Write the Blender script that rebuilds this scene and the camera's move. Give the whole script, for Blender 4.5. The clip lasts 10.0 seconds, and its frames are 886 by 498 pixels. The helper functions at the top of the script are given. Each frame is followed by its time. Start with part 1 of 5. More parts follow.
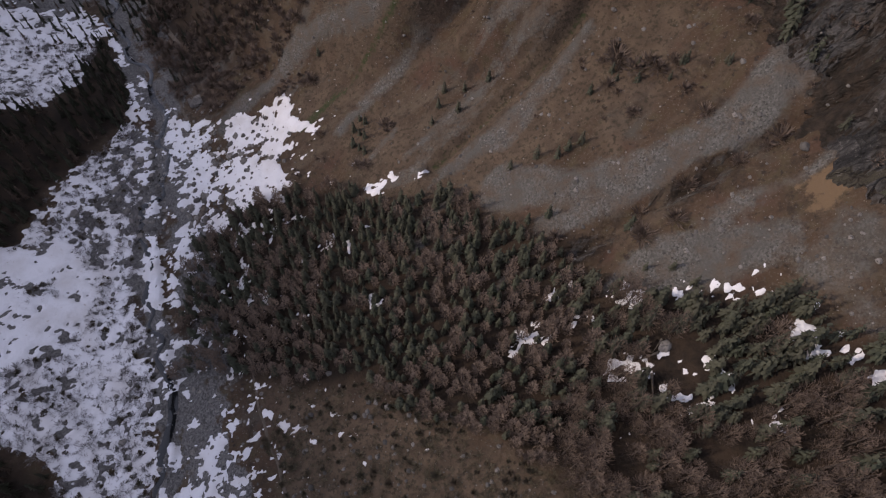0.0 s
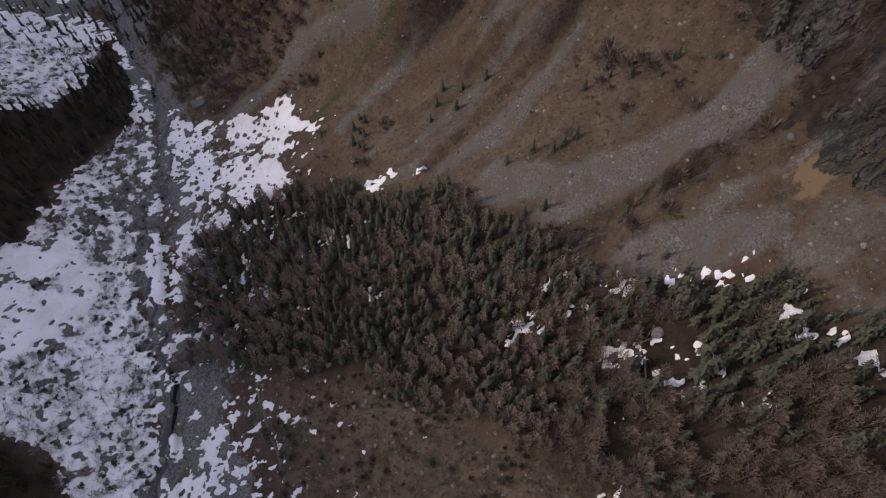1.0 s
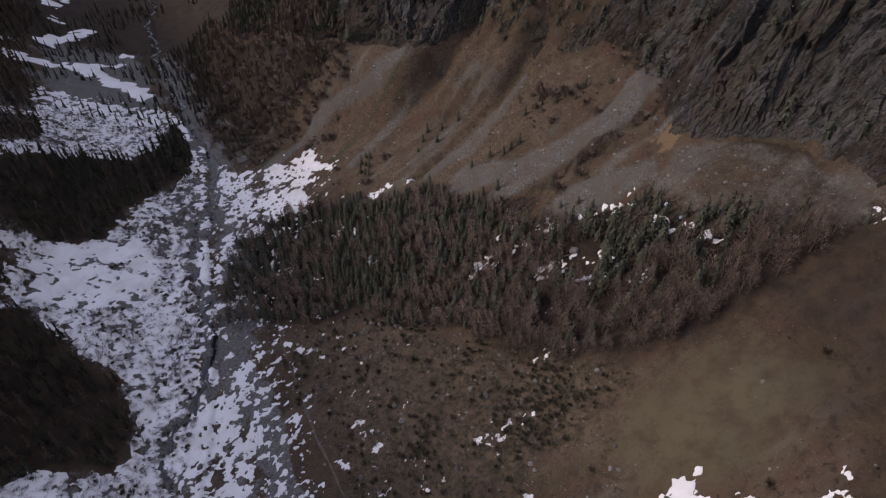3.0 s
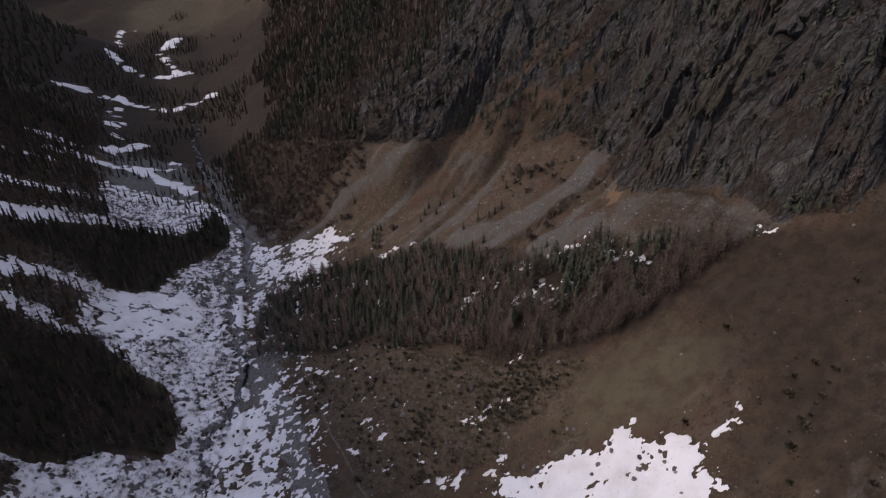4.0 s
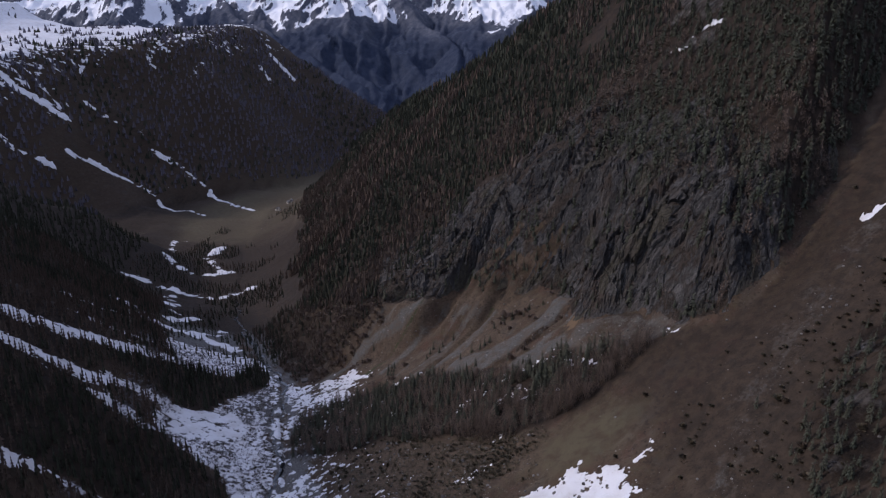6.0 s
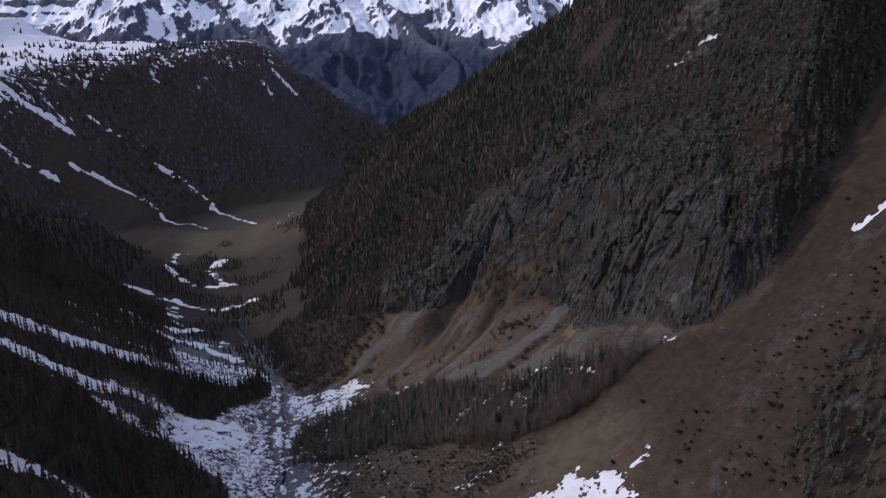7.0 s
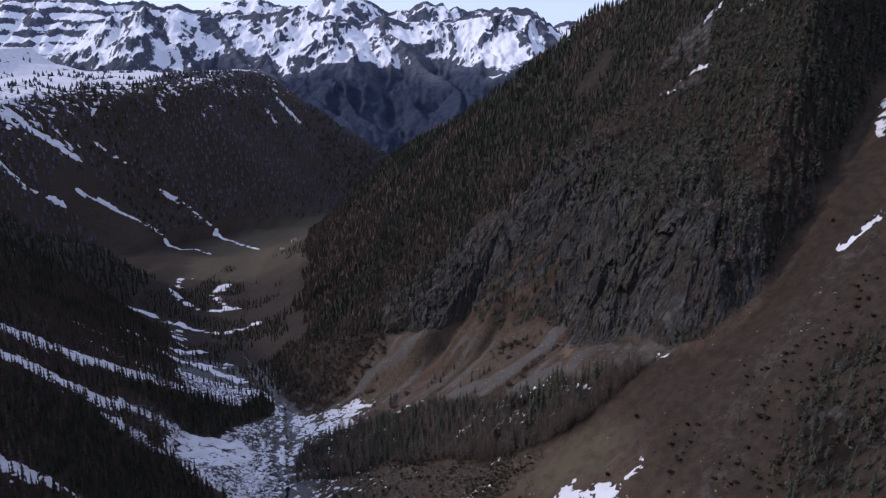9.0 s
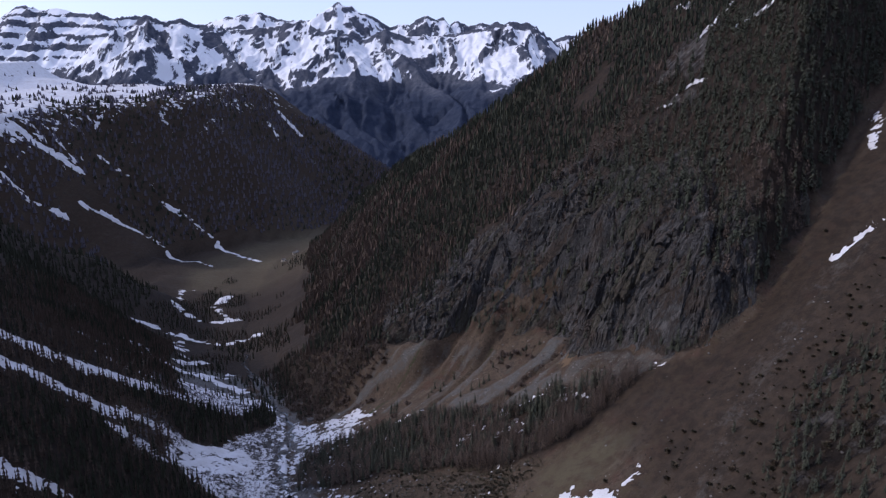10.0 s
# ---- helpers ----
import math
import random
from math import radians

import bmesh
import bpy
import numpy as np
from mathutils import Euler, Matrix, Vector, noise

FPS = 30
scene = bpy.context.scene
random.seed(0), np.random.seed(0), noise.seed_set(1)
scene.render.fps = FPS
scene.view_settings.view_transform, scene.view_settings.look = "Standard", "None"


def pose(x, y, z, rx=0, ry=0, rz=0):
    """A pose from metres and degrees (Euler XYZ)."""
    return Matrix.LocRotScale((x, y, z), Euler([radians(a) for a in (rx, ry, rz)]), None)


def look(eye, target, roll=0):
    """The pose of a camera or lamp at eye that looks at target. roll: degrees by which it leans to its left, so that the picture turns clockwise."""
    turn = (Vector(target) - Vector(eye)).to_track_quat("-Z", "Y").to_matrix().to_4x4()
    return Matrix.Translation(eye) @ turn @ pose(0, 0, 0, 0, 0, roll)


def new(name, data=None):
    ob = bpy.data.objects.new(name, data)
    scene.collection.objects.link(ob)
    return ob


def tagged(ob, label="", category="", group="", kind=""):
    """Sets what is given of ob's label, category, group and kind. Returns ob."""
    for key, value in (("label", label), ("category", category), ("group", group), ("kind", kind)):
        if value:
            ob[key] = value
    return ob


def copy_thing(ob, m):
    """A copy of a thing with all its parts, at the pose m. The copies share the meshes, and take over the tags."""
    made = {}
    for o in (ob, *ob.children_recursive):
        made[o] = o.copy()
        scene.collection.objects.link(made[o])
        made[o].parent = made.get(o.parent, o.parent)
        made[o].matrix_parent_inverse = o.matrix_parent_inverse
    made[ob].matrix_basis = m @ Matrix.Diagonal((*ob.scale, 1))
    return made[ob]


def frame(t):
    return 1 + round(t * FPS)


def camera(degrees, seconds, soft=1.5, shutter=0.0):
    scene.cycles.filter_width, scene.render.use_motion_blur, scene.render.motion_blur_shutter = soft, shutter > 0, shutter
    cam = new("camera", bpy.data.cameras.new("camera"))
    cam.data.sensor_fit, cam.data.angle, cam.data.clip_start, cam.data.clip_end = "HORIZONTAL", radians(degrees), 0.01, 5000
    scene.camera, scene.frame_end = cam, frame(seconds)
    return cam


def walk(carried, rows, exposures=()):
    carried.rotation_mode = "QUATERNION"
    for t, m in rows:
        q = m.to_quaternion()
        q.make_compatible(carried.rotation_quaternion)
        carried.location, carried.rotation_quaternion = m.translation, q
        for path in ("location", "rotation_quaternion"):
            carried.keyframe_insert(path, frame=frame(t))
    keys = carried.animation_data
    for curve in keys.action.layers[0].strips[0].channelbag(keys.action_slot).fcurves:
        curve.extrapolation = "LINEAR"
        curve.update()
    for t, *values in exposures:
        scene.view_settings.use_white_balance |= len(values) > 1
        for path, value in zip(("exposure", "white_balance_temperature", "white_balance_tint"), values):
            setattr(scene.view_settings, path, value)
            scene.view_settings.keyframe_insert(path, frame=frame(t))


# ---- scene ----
cam = camera(63.85, 10.0, soft=1.25)
PATH = [  # seconds, x, y, z, tilt, lean, turn
    (0, -4.97, 159.09, 113.58, 25.084, -0.463, -1.693),
    (0.5, -4.93, 157.35, 113.86, 25.632, -0.397, -1.774),
    (1, -4.90, 155.60, 114.14, 26.180, -0.330, -1.854),
    (1.4, -4.87, 154.21, 114.36, 26.619, -0.277, -1.918),
    (1.6, -4.86, 153.51, 114.48, 26.838, -0.251, -1.951),
    (1.667, -4.86, 153.28, 114.51, 26.912, -0.242, -1.961),
    (1.7, -4.85, 153.16, 114.53, 26.948, -0.238, -1.967),
    (1.733, -4.92, 152.51, 115.02, 27.283, -0.079, -2.157),
    (1.767, -4.86, 151.27, 115.22, 27.643, -0.067, -2.166),
    (1.8, -4.80, 150.03, 115.43, 28.005, -0.056, -2.174),
    (1.833, -4.75, 148.79, 115.63, 28.367, -0.045, -2.181),
    (1.9, -4.64, 146.32, 116.04, 29.094, -0.025, -2.193),
    (2, -4.48, 142.61, 116.66, 30.190, 0.002, -2.204),
    (2.2, -4.19, 135.22, 117.93, 32.403, 0.048, -2.204),
    (2.5, -3.78, 124.16, 119.85, 35.771, 0.094, -2.153),
    (2.8, -3.41, 113.14, 121.75, 39.190, 0.118, -2.051),
    (3.1, -3.07, 102.16, 123.58, 42.651, 0.126, -1.906),
    (3.3, -2.86, 94.86, 124.74, 44.977, 0.125, -1.790),
    (3.5, -2.65, 87.57, 125.84, 47.317, 0.121, -1.662),
    (3.8, -2.34, 76.67, 127.34, 50.846, 0.112, -1.452),
    (4, -2.14, 69.42, 128.22, 53.208, 0.105, -1.305),
    (4.2, -1.94, 62.17, 128.98, 55.574, 0.101, -1.155),
    (4.5, -1.62, 51.33, 129.89, 59.127, 0.101, -0.931),
    (4.8, -1.28, 40.51, 130.46, 62.677, 0.115, -0.715),
    (5, -1.03, 33.31, 130.63, 65.038, 0.133, -0.581),
    (5.2, -0.77, 26.11, 130.62, 67.392, 0.161, -0.457),
    (5.3, -0.64, 22.52, 130.54, 68.566, 0.179, -0.400),
    (5.4, -0.50, 18.92, 130.41, 69.737, 0.200, -0.346),
    (5.433, -0.45, 17.72, 130.35, 70.126, 0.208, -0.329),
    (5.467, -0.40, 16.53, 130.29, 70.516, 0.216, -0.313),
    (5.5, -0.35, 15.33, 130.22, 70.904, 0.225, -0.297),
    (5.533, -0.39, 15.13, 130.18, 70.991, 0.253, -0.289),
    (5.567, -0.39, 15.01, 130.18, 71.030, 0.255, -0.287),
    (5.6, -0.39, 14.89, 130.17, 71.070, 0.257, -0.285),
    (5.7, -0.38, 14.53, 130.16, 71.189, 0.262, -0.279),
    (5.8, -0.38, 14.17, 130.14, 71.308, 0.267, -0.273),
    (6.2, -0.37, 12.75, 130.09, 71.779, 0.287, -0.249),
    (6.6, -0.35, 11.34, 130.05, 72.245, 0.306, -0.225),
    (7, -0.32, 9.95, 130.02, 72.705, 0.323, -0.200),
    (7.5, -0.28, 8.23, 129.99, 73.273, 0.341, -0.168),
    (8, -0.23, 6.54, 129.97, 73.833, 0.358, -0.137),
    (8.5, -0.18, 4.88, 129.96, 74.385, 0.372, -0.104),
    (9, -0.11, 3.25, 129.97, 74.928, 0.384, -0.071),
    (9.5, -0.03, 1.64, 129.99, 75.463, 0.393, -0.037),
    (10, 0.05, 0.05, 130.02, 75.990, 0.400, -0.003),
]

EXPOSURES = [(0, 0.24, 6760, 20), (2.2, 0.24, 6760, 20), (4, 0.0, 6700, 20), (5.5, -0.08, 6000, 20), (7, 0.02, 5900, 19), (10, 0.03, 5700, 20)]
walk(cam, [(t, pose(x, y, z, tilt, 0, turn) @ pose(0, 0, 0, 0, 0, lean)) for t, x, y, z, tilt, lean, turn in PATH], EXPOSURES)

# ---- light ----
SUN_FROM = (-0.95, 0.30, 0.575)  # the way to the sun
world = bpy.data.worlds.new("world")
scene.world = world
world.use_nodes = True
sky = world.node_tree.nodes.new("ShaderNodeTexSky")
sky.sky_type, sky.sun_disc = "NISHITA", False
sky.sun_elevation = math.asin(Vector(SUN_FROM).normalized().z)
sky.sun_rotation = math.atan2(SUN_FROM[0], SUN_FROM[1])
sky.altitude, sky.air_density, sky.dust_density = 1600, 0.8, 3.0
veil = world.node_tree.nodes.new("ShaderNodeMix")  # thin high cloud over the blue
veil.data_type = "RGBA"
veil.inputs[0].default_value, veil.inputs[7].default_value = 0.64, (3.65, 3.95, 4.9, 1)
world.node_tree.links.new(sky.outputs[0], veil.inputs[6])
world.node_tree.links.new(veil.outputs[2], world.node_tree.nodes["Background"].inputs[0])
world.node_tree.nodes["Background"].inputs[1].default_value = 0.185
sun = new("sun", bpy.data.lights.new("sun", "SUN"))
sun.data.energy, sun.data.angle, sun.data.color = 2.2, radians(4), (1.0, 0.90, 0.78)
sun.matrix_world = look(Vector(SUN_FROM) * 600, (0, 200, 0))

# ---- materials ----
def material(name, rough=0.9):
    m = bpy.data.materials.new(name)
    m.use_nodes = True
    bsdf = m.node_tree.nodes["Principled BSDF"]
    bsdf.inputs["Roughness"].default_value = rough
    bsdf.inputs["Specular IOR Level"].default_value = 0.2
    return m, m.node_tree, bsdf


def put(tree, socket, value):
    if isinstance(value, bpy.types.NodeSocket):
        tree.links.new(value, socket)
    else:
        socket.default_value = (*value, 1) if isinstance(value, tuple) and len(value) == 3 and socket.type == "RGBA" else value


def mixed(tree, share, a, b, kind="MIX"):
    n = tree.nodes.new("ShaderNodeMix")
    n.data_type, n.blend_type = "RGBA", kind
    put(tree, n.inputs[0], share), put(tree, n.inputs[6], a), put(tree, n.inputs[7], b)
    return n.outputs[2]


def sums(tree, op, a, b=0.0, c=0.0):
    n = tree.nodes.new("ShaderNodeMath")
    n.operation = op
    put(tree, n.inputs[0], a), put(tree, n.inputs[1], b), put(tree, n.inputs[2], c)
    return n.outputs[0]


def ranged(tree, value, lo, hi, a=0.0, b=1.0):
    n = tree.nodes.new("ShaderNodeMapRange")
    put(tree, n.inputs[0], value)
    for k, v in zip((1, 2, 3, 4), (lo, hi, a, b)):
        n.inputs[k].default_value = v
    return n.outputs[0]


def spot(tree, stretch=(1, 1, 1), turn=(0, 0, 0)):
    """The place in metres, stretched."""
    g = tree.nodes.new("ShaderNodeNewGeometry")
    n = tree.nodes.new("ShaderNodeMapping")
    n.inputs["Rotation"].default_value, n.inputs["Scale"].default_value = turn, stretch
    tree.links.new(g.outputs["Position"], n.inputs[0])
    return n.outputs[0]


def bedded(tree, way, long_):
    """The place in metres, drawn out along a direction."""
    g = tree.nodes.new("ShaderNodeNewGeometry")
    n = tree.nodes.new("ShaderNodeMapping")
    n.vector_type = "TEXTURE"
    n.inputs["Rotation"].default_value = Vector(way).to_track_quat("Z", "Y").to_euler()
    n.inputs["Scale"].default_value = (1, 1, long_)
    tree.links.new(g.outputs["Position"], n.inputs[0])
    return n.outputs[0]


def noisy(tree, size, detail=4.0, rough=0.55, at=None, twist=0.0):
    n = tree.nodes.new("ShaderNodeTexNoise")
    n.inputs["Scale"].default_value, n.inputs["Detail"].default_value = 1.0 / size, detail
    n.inputs["Roughness"].default_value, n.inputs["Distortion"].default_value = rough, twist
    put(tree, n.inputs["Vector"], at if at is not None else spot(tree))
    return n.outputs[0]


def pebbled(tree, size, feature="F1", out=0, at=None):
    n = tree.nodes.new("ShaderNodeTexVoronoi")
    n.feature = feature
    n.inputs["Scale"].default_value = 1.0 / size
    put(tree, n.inputs["Vector"], at if at is not None else spot(tree))
    return n.outputs[out]


def channels(tree, name):
    a = tree.nodes.new("ShaderNodeAttribute")
    a.attribute_name = name
    s = tree.nodes.new("ShaderNodeSeparateColor")
    tree.links.new(a.outputs["Color"], s.inputs[0])
    return s.outputs[0], s.outputs[1], s.outputs[2]


def bumped(tree, bsdf, value, strength, distance, after=None):
    n = tree.nodes.new("ShaderNodeBump")
    n.inputs["Strength"].default_value, n.inputs["Distance"].default_value = strength, distance
    put(tree, n.inputs["Height"], value)
    if after is not None:
        tree.links.new(after, n.inputs["Normal"])
    tree.links.new(n.outputs[0], bsdf.inputs["Normal"])
    return n.outputs[0]


def land_material():
    m, t, bsdf = material("land", 0.95)
    rock, scree, gravel = channels(t, "cover")
    heath, field, litter_dim = channels(t, "growth")
    stain, moss, _ = channels(t, "wear")
    big, mid, fine = noisy(t, 14, 5), noisy(t, 2.2, 5), noisy(t, 0.35, 3)
    earth = mixed(t, ranged(t, big, 0.35, 0.65), (0.048, 0.031, 0.020), (0.070, 0.046, 0.029))
    earth = mixed(t, ranged(t, mid, 0.48, 0.66), earth, (0.064, 0.050, 0.029))
    runs = noisy(t, 4.5, 5, 0.6, bedded(t, (0.85, 0.5, 0.45), 7.0), 0.3)
    earth = mixed(t, ranged(t, runs, 0.52, 0.68), earth, (0.090, 0.070, 0.050))
    earth = mixed(t, ranged(t, runs, 0.44, 0.30), earth, (0.046, 0.037, 0.022))
    earth = mixed(t, ranged(t, fine, 0.54, 0.72), earth, (0.088, 0.066, 0.048))
    earth = mixed(t, ranged(t, noisy(t, 6.5, 5, 0.6), 0.54, 0.66), earth, (0.070, 0.042, 0.029))
    earth = mixed(t, ranged(t, noisy(t, 9, 5, 0.65), 0.56, 0.70), earth, (0.062, 0.056, 0.046))
    earth = mixed(t, ranged(t, noisy(t, 0.22, 3), 0.66, 0.72), earth, (0.190, 0.172, 0.150))
    earth = mixed(t, ranged(t, noisy(t, 0.8, 4), 0.57, 0.68), earth, (0.030, 0.023, 0.018))
    earth = mixed(t, ranged(t, noisy(t, 2.6, 6, 0.7), 0.53, 0.64), earth, (0.036, 0.026, 0.019))
    heathy = mixed(t, ranged(t, mid, 0.35, 0.65), (0.062, 0.045, 0.031), (0.100, 0.072, 0.050))
    heathy = mixed(t, ranged(t, noisy(t, 0.6, 4), 0.52, 0.62), heathy, (0.036, 0.030, 0.020))
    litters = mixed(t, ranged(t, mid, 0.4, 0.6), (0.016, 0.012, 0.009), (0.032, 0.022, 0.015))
    fields = mixed(t, ranged(t, noisy(t, 40, 4), 0.4, 0.6), (0.078, 0.064, 0.039), (0.092, 0.080, 0.048))
    fields = mixed(t, ranged(t, noisy(t, 3.0, 6, 0.65), 0.45, 0.65), fields, (0.060, 0.044, 0.028))
    # loose stones
    cells = pebbled(t, 0.20, out=1)
    grey = t.nodes.new("ShaderNodeRGBToBW")
    t.links.new(cells, grey.inputs[0])
    mix_of = sums(t, "ADD", sums(t, "MULTIPLY", grey.outputs[0], 0.45), sums(t, "MULTIPLY", noisy(t, 0.30, 4, 0.75), 0.55))
    stones = mixed(t, ranged(t, mix_of, 0.28, 0.70), (0.040, 0.039, 0.035), (0.138, 0.133, 0.121))
    stones = mixed(t, ranged(t, noisy(t, 5.5, 4, 0.6), 0.42, 0.62), stones, (0.078, 0.074, 0.066))
    stones = mixed(t, ranged(t, noisy(t, 3, 6, 0.65), 0.46, 0.66), stones, (0.086, 0.066, 0.050))
    cobbles = mixed(t, grey.outputs[0], (0.040, 0.039, 0.038), (0.190, 0.182, 0.172))
    # bedrock, bedded steeply
    bed = bedded(t, (1.21, -0.15, 1.75), 4.5)
    streak = noisy(t, 1.1, 6, 0.65, bed, 0.6)
    rocks = mixed(t, ranged(t, streak, 0.34, 0.66), (0.030, 0.028, 0.027), (0.120, 0.110, 0.098))
    thin = noisy(t, 0.45, 5, 0.7, bedded(t, (1.21, -0.15, 1.75), 7.0), 0.4)
    rocks = mixed(t, ranged(t, thin, 0.44, 0.34), rocks, (0.016, 0.015, 0.015))
    rocks = mixed(t, ranged(t, noisy(t, 1.6, 6, 0.7, bedded(t, (-0.47, 0.88, 0.2), 2.5)), 0.42, 0.34), rocks, (0.020, 0.019, 0.018))
    rocks = mixed(t, ranged(t, noisy(t, 7, 4), 0.55, 0.72), rocks, (0.088, 0.070, 0.054))
    rocks = mixed(t, ranged(t, noisy(t, 3.1, 5), 0.64, 0.76), rocks, (0.098, 0.096, 0.058))
    rocks = mixed(t, ranged(t, noisy(t, 0.9, 5, 0.6, bed), 0.62, 0.70), rocks, (0.235, 0.225, 0.210))
    col = mixed(t, field, earth, fields)
    col = mixed(t, heath, col, heathy)
    col = mixed(t, litter_dim, col, litters)
    edge = noisy(t, 0.9, 5, 0.7)
    frayed = lambda share: ranged(t, sums(t, "ADD", share, sums(t, "MULTIPLY", sums(t, "SUBTRACT", edge, 0.5), 0.9)), 0.42, 0.60)
    patchy = sums(t, "MULTIPLY", scree, ranged(t, sums(t, "ADD", sums(t, "MULTIPLY", runs, 0.7), sums(t, "MULTIPLY", mid, 0.3)), 0.40, 0.58, 0.62, 1.0))
    col = mixed(t, ranged(t, sums(t, "ADD", patchy, sums(t, "MULTIPLY", sums(t, "SUBTRACT", edge, 0.5), 0.9)), 0.28, 0.72), col, stones)
    col = mixed(t, frayed(gravel), col, cobbles)
    g = t.nodes.new("ShaderNodeNewGeometry")
    up = t.nodes.new("ShaderNodeSeparateXYZ")
    t.links.new(g.outputs["True Normal"], up.inputs[0])
    turf = ranged(t, sums(t, "ADD", up.outputs[2], sums(t, "MULTIPLY", sums(t, "SUBTRACT", noisy(t, 4, 5, 0.65), 0.5), 0.9)), 0.60, 0.74)
    rocks = mixed(t, turf, rocks, litters)
    col = mixed(t, frayed(rock), col, rocks)
    col = mixed(t, frayed(stain), col, (0.130, 0.088, 0.052))
    col = mixed(t, frayed(moss), col, (0.034, 0.042, 0.018))
    put(t, bsdf.inputs["Base Color"], col)
    lumps = sums(t, "ADD", sums(t, "MULTIPLY", pebbled(t, 0.26), sums(t, "MULTIPLY", sums(t, "ADD", scree, gravel), 0.5)), sums(t, "MULTIPLY", fine, 0.8))
    first = bumped(t, bsdf, lumps, 0.9, 0.25)
    bumped(t, bsdf, sums(t, "MULTIPLY", sums(t, "ADD", streak, sums(t, "MULTIPLY", thin, 0.5)), rock), 1.0, 1.6, first)
    return m


def cliff_material():
    """Broken rock: each facet has its own shade, ledges hold brown turf."""
    m, t, bsdf = material("cliff_rock", 0.9)
    broad, small, chute = channels(t, "facet")
    both = sums(t, "ADD", sums(t, "MULTIPLY", broad, 0.5), sums(t, "MULTIPLY", small, 0.5))
    along_bed = bedded(t, (1.21, -0.15, 1.75), 3.0)
    lines = noisy(t, 0.5, 6, 0.7, along_bed, 0.5)
    col = mixed(t, ranged(t, both, 0.15, 0.85), (0.040, 0.039, 0.039), (0.128, 0.122, 0.116))
    col = mixed(t, ranged(t, broad, 0.80, 0.84), col, (0.076, 0.068, 0.050))
    col = mixed(t, sums(t, "MULTIPLY", ranged(t, small, 0.86, 0.92), ranged(t, noisy(t, 12, 3), 0.5, 0.62)), col, (0.150, 0.142, 0.132))
    col = mixed(t, ranged(t, lines, 0.46, 0.34), col, (0.028, 0.026, 0.025))
    col = mixed(t, ranged(t, noisy(t, 0.7, 6, 0.75), 0.56, 0.70), col, (0.185, 0.172, 0.158))
    bent = t.nodes.new("ShaderNodeVectorMath")
    bent.operation = "MULTIPLY_ADD"
    wob = t.nodes.new("ShaderNodeTexNoise")
    wob.inputs["Scale"].default_value, wob.inputs["Detail"].default_value = 0.5, 4
    t.links.new(spot(t), wob.inputs["Vector"])
    t.links.new(wob.outputs[1], bent.inputs[0])
    bent.inputs[1].default_value = (1.6, 1.6, 1.6)
    t.links.new(bedded(t, (1.21, -0.15, 1.75), 2.2), bent.inputs[2])
    crack = pebbled(t, 1.5, "DISTANCE_TO_EDGE", at=bent.outputs[0])
    joint = pebbled(t, 0.55, "DISTANCE_TO_EDGE", at=bent.outputs[0])
    col = mixed(t, ranged(t, crack, 0.06, 0.01, 0.0, 0.5), col, (0.016, 0.016, 0.016))
    col = mixed(t, ranged(t, joint, 0.07, 0.02, 0.0, 0.3), col, (0.024, 0.023, 0.022))
    col = mixed(t, ranged(t, noisy(t, 9, 5, 0.65), 0.52, 0.66), col, (0.074, 0.058, 0.047))
    g = t.nodes.new("ShaderNodeNewGeometry")
    up = t.nodes.new("ShaderNodeSeparateXYZ")
    t.links.new(g.outputs["True Normal"], up.inputs[0])
    turf = mixed(t, ranged(t, noisy(t, 1.2, 4), 0.4, 0.6), (0.028, 0.023, 0.018), (0.058, 0.043, 0.032))
    ledge = sums(t, "ADD", up.outputs[2], sums(t, "MULTIPLY", sums(t, "SUBTRACT", noisy(t, 3.5, 5, 0.7), 0.5), 0.8))
    col = mixed(t, ranged(t, sums(t, "ADD", ledge, sums(t, "MULTIPLY", chute, 0.40)), 0.60, 0.76), col, turf)
    put(t, bsdf.inputs["Base Color"], col)
    bumped(t, bsdf, sums(t, "ADD", sums(t, "ADD", lines, sums(t, "MULTIPLY", noisy(t, 0.7, 6, 0.75), 0.9)), sums(t, "ADD", ranged(t, crack, 0.0, 0.12, 0.0, 0.4), ranged(t, joint, 0.0, 0.12, 0.0, 0.18))), 1.0, 0.6)
    return m


def snow_material():
    m, t, bsdf = material("snow", 0.6)
    col = mixed(t, ranged(t, noisy(t, 5, 5), 0.45, 0.75), (0.67, 0.67, 0.69), (0.54, 0.52, 0.51))
    col = mixed(t, ranged(t, noisy(t, 0.5, 3), 0.66, 0.74), col, (0.42, 0.38, 0.34))
    put(t, bsdf.inputs["Base Color"], col)
    bumped(t, bsdf, noisy(t, 1.4, 5), 0.6, 0.35)
    return m


def leaf_material(name, dark, light, odd, spread=0.5):
    """Foliage: each spray and each tree has its own shade."""
    m, t, bsdf = material(name, 0.85)
    g = t.nodes.new("ShaderNodeNewGeometry")
    o = t.nodes.new("ShaderNodeObjectInfo")
    tint = t.nodes.new("ShaderNodeAttribute")
    tint.attribute_name = "tint"
    share = sums(t, "FRACT", sums(t, "ADD", tint.outputs["Fac"], o.outputs["Random"]))
    col = mixed(t, g.outputs["Random Per Island"], dark, light)
    col = mixed(t, sums(t, "MULTIPLY", share, spread), col, odd)
    put(t, bsdf.inputs["Base Color"], col)
    return m


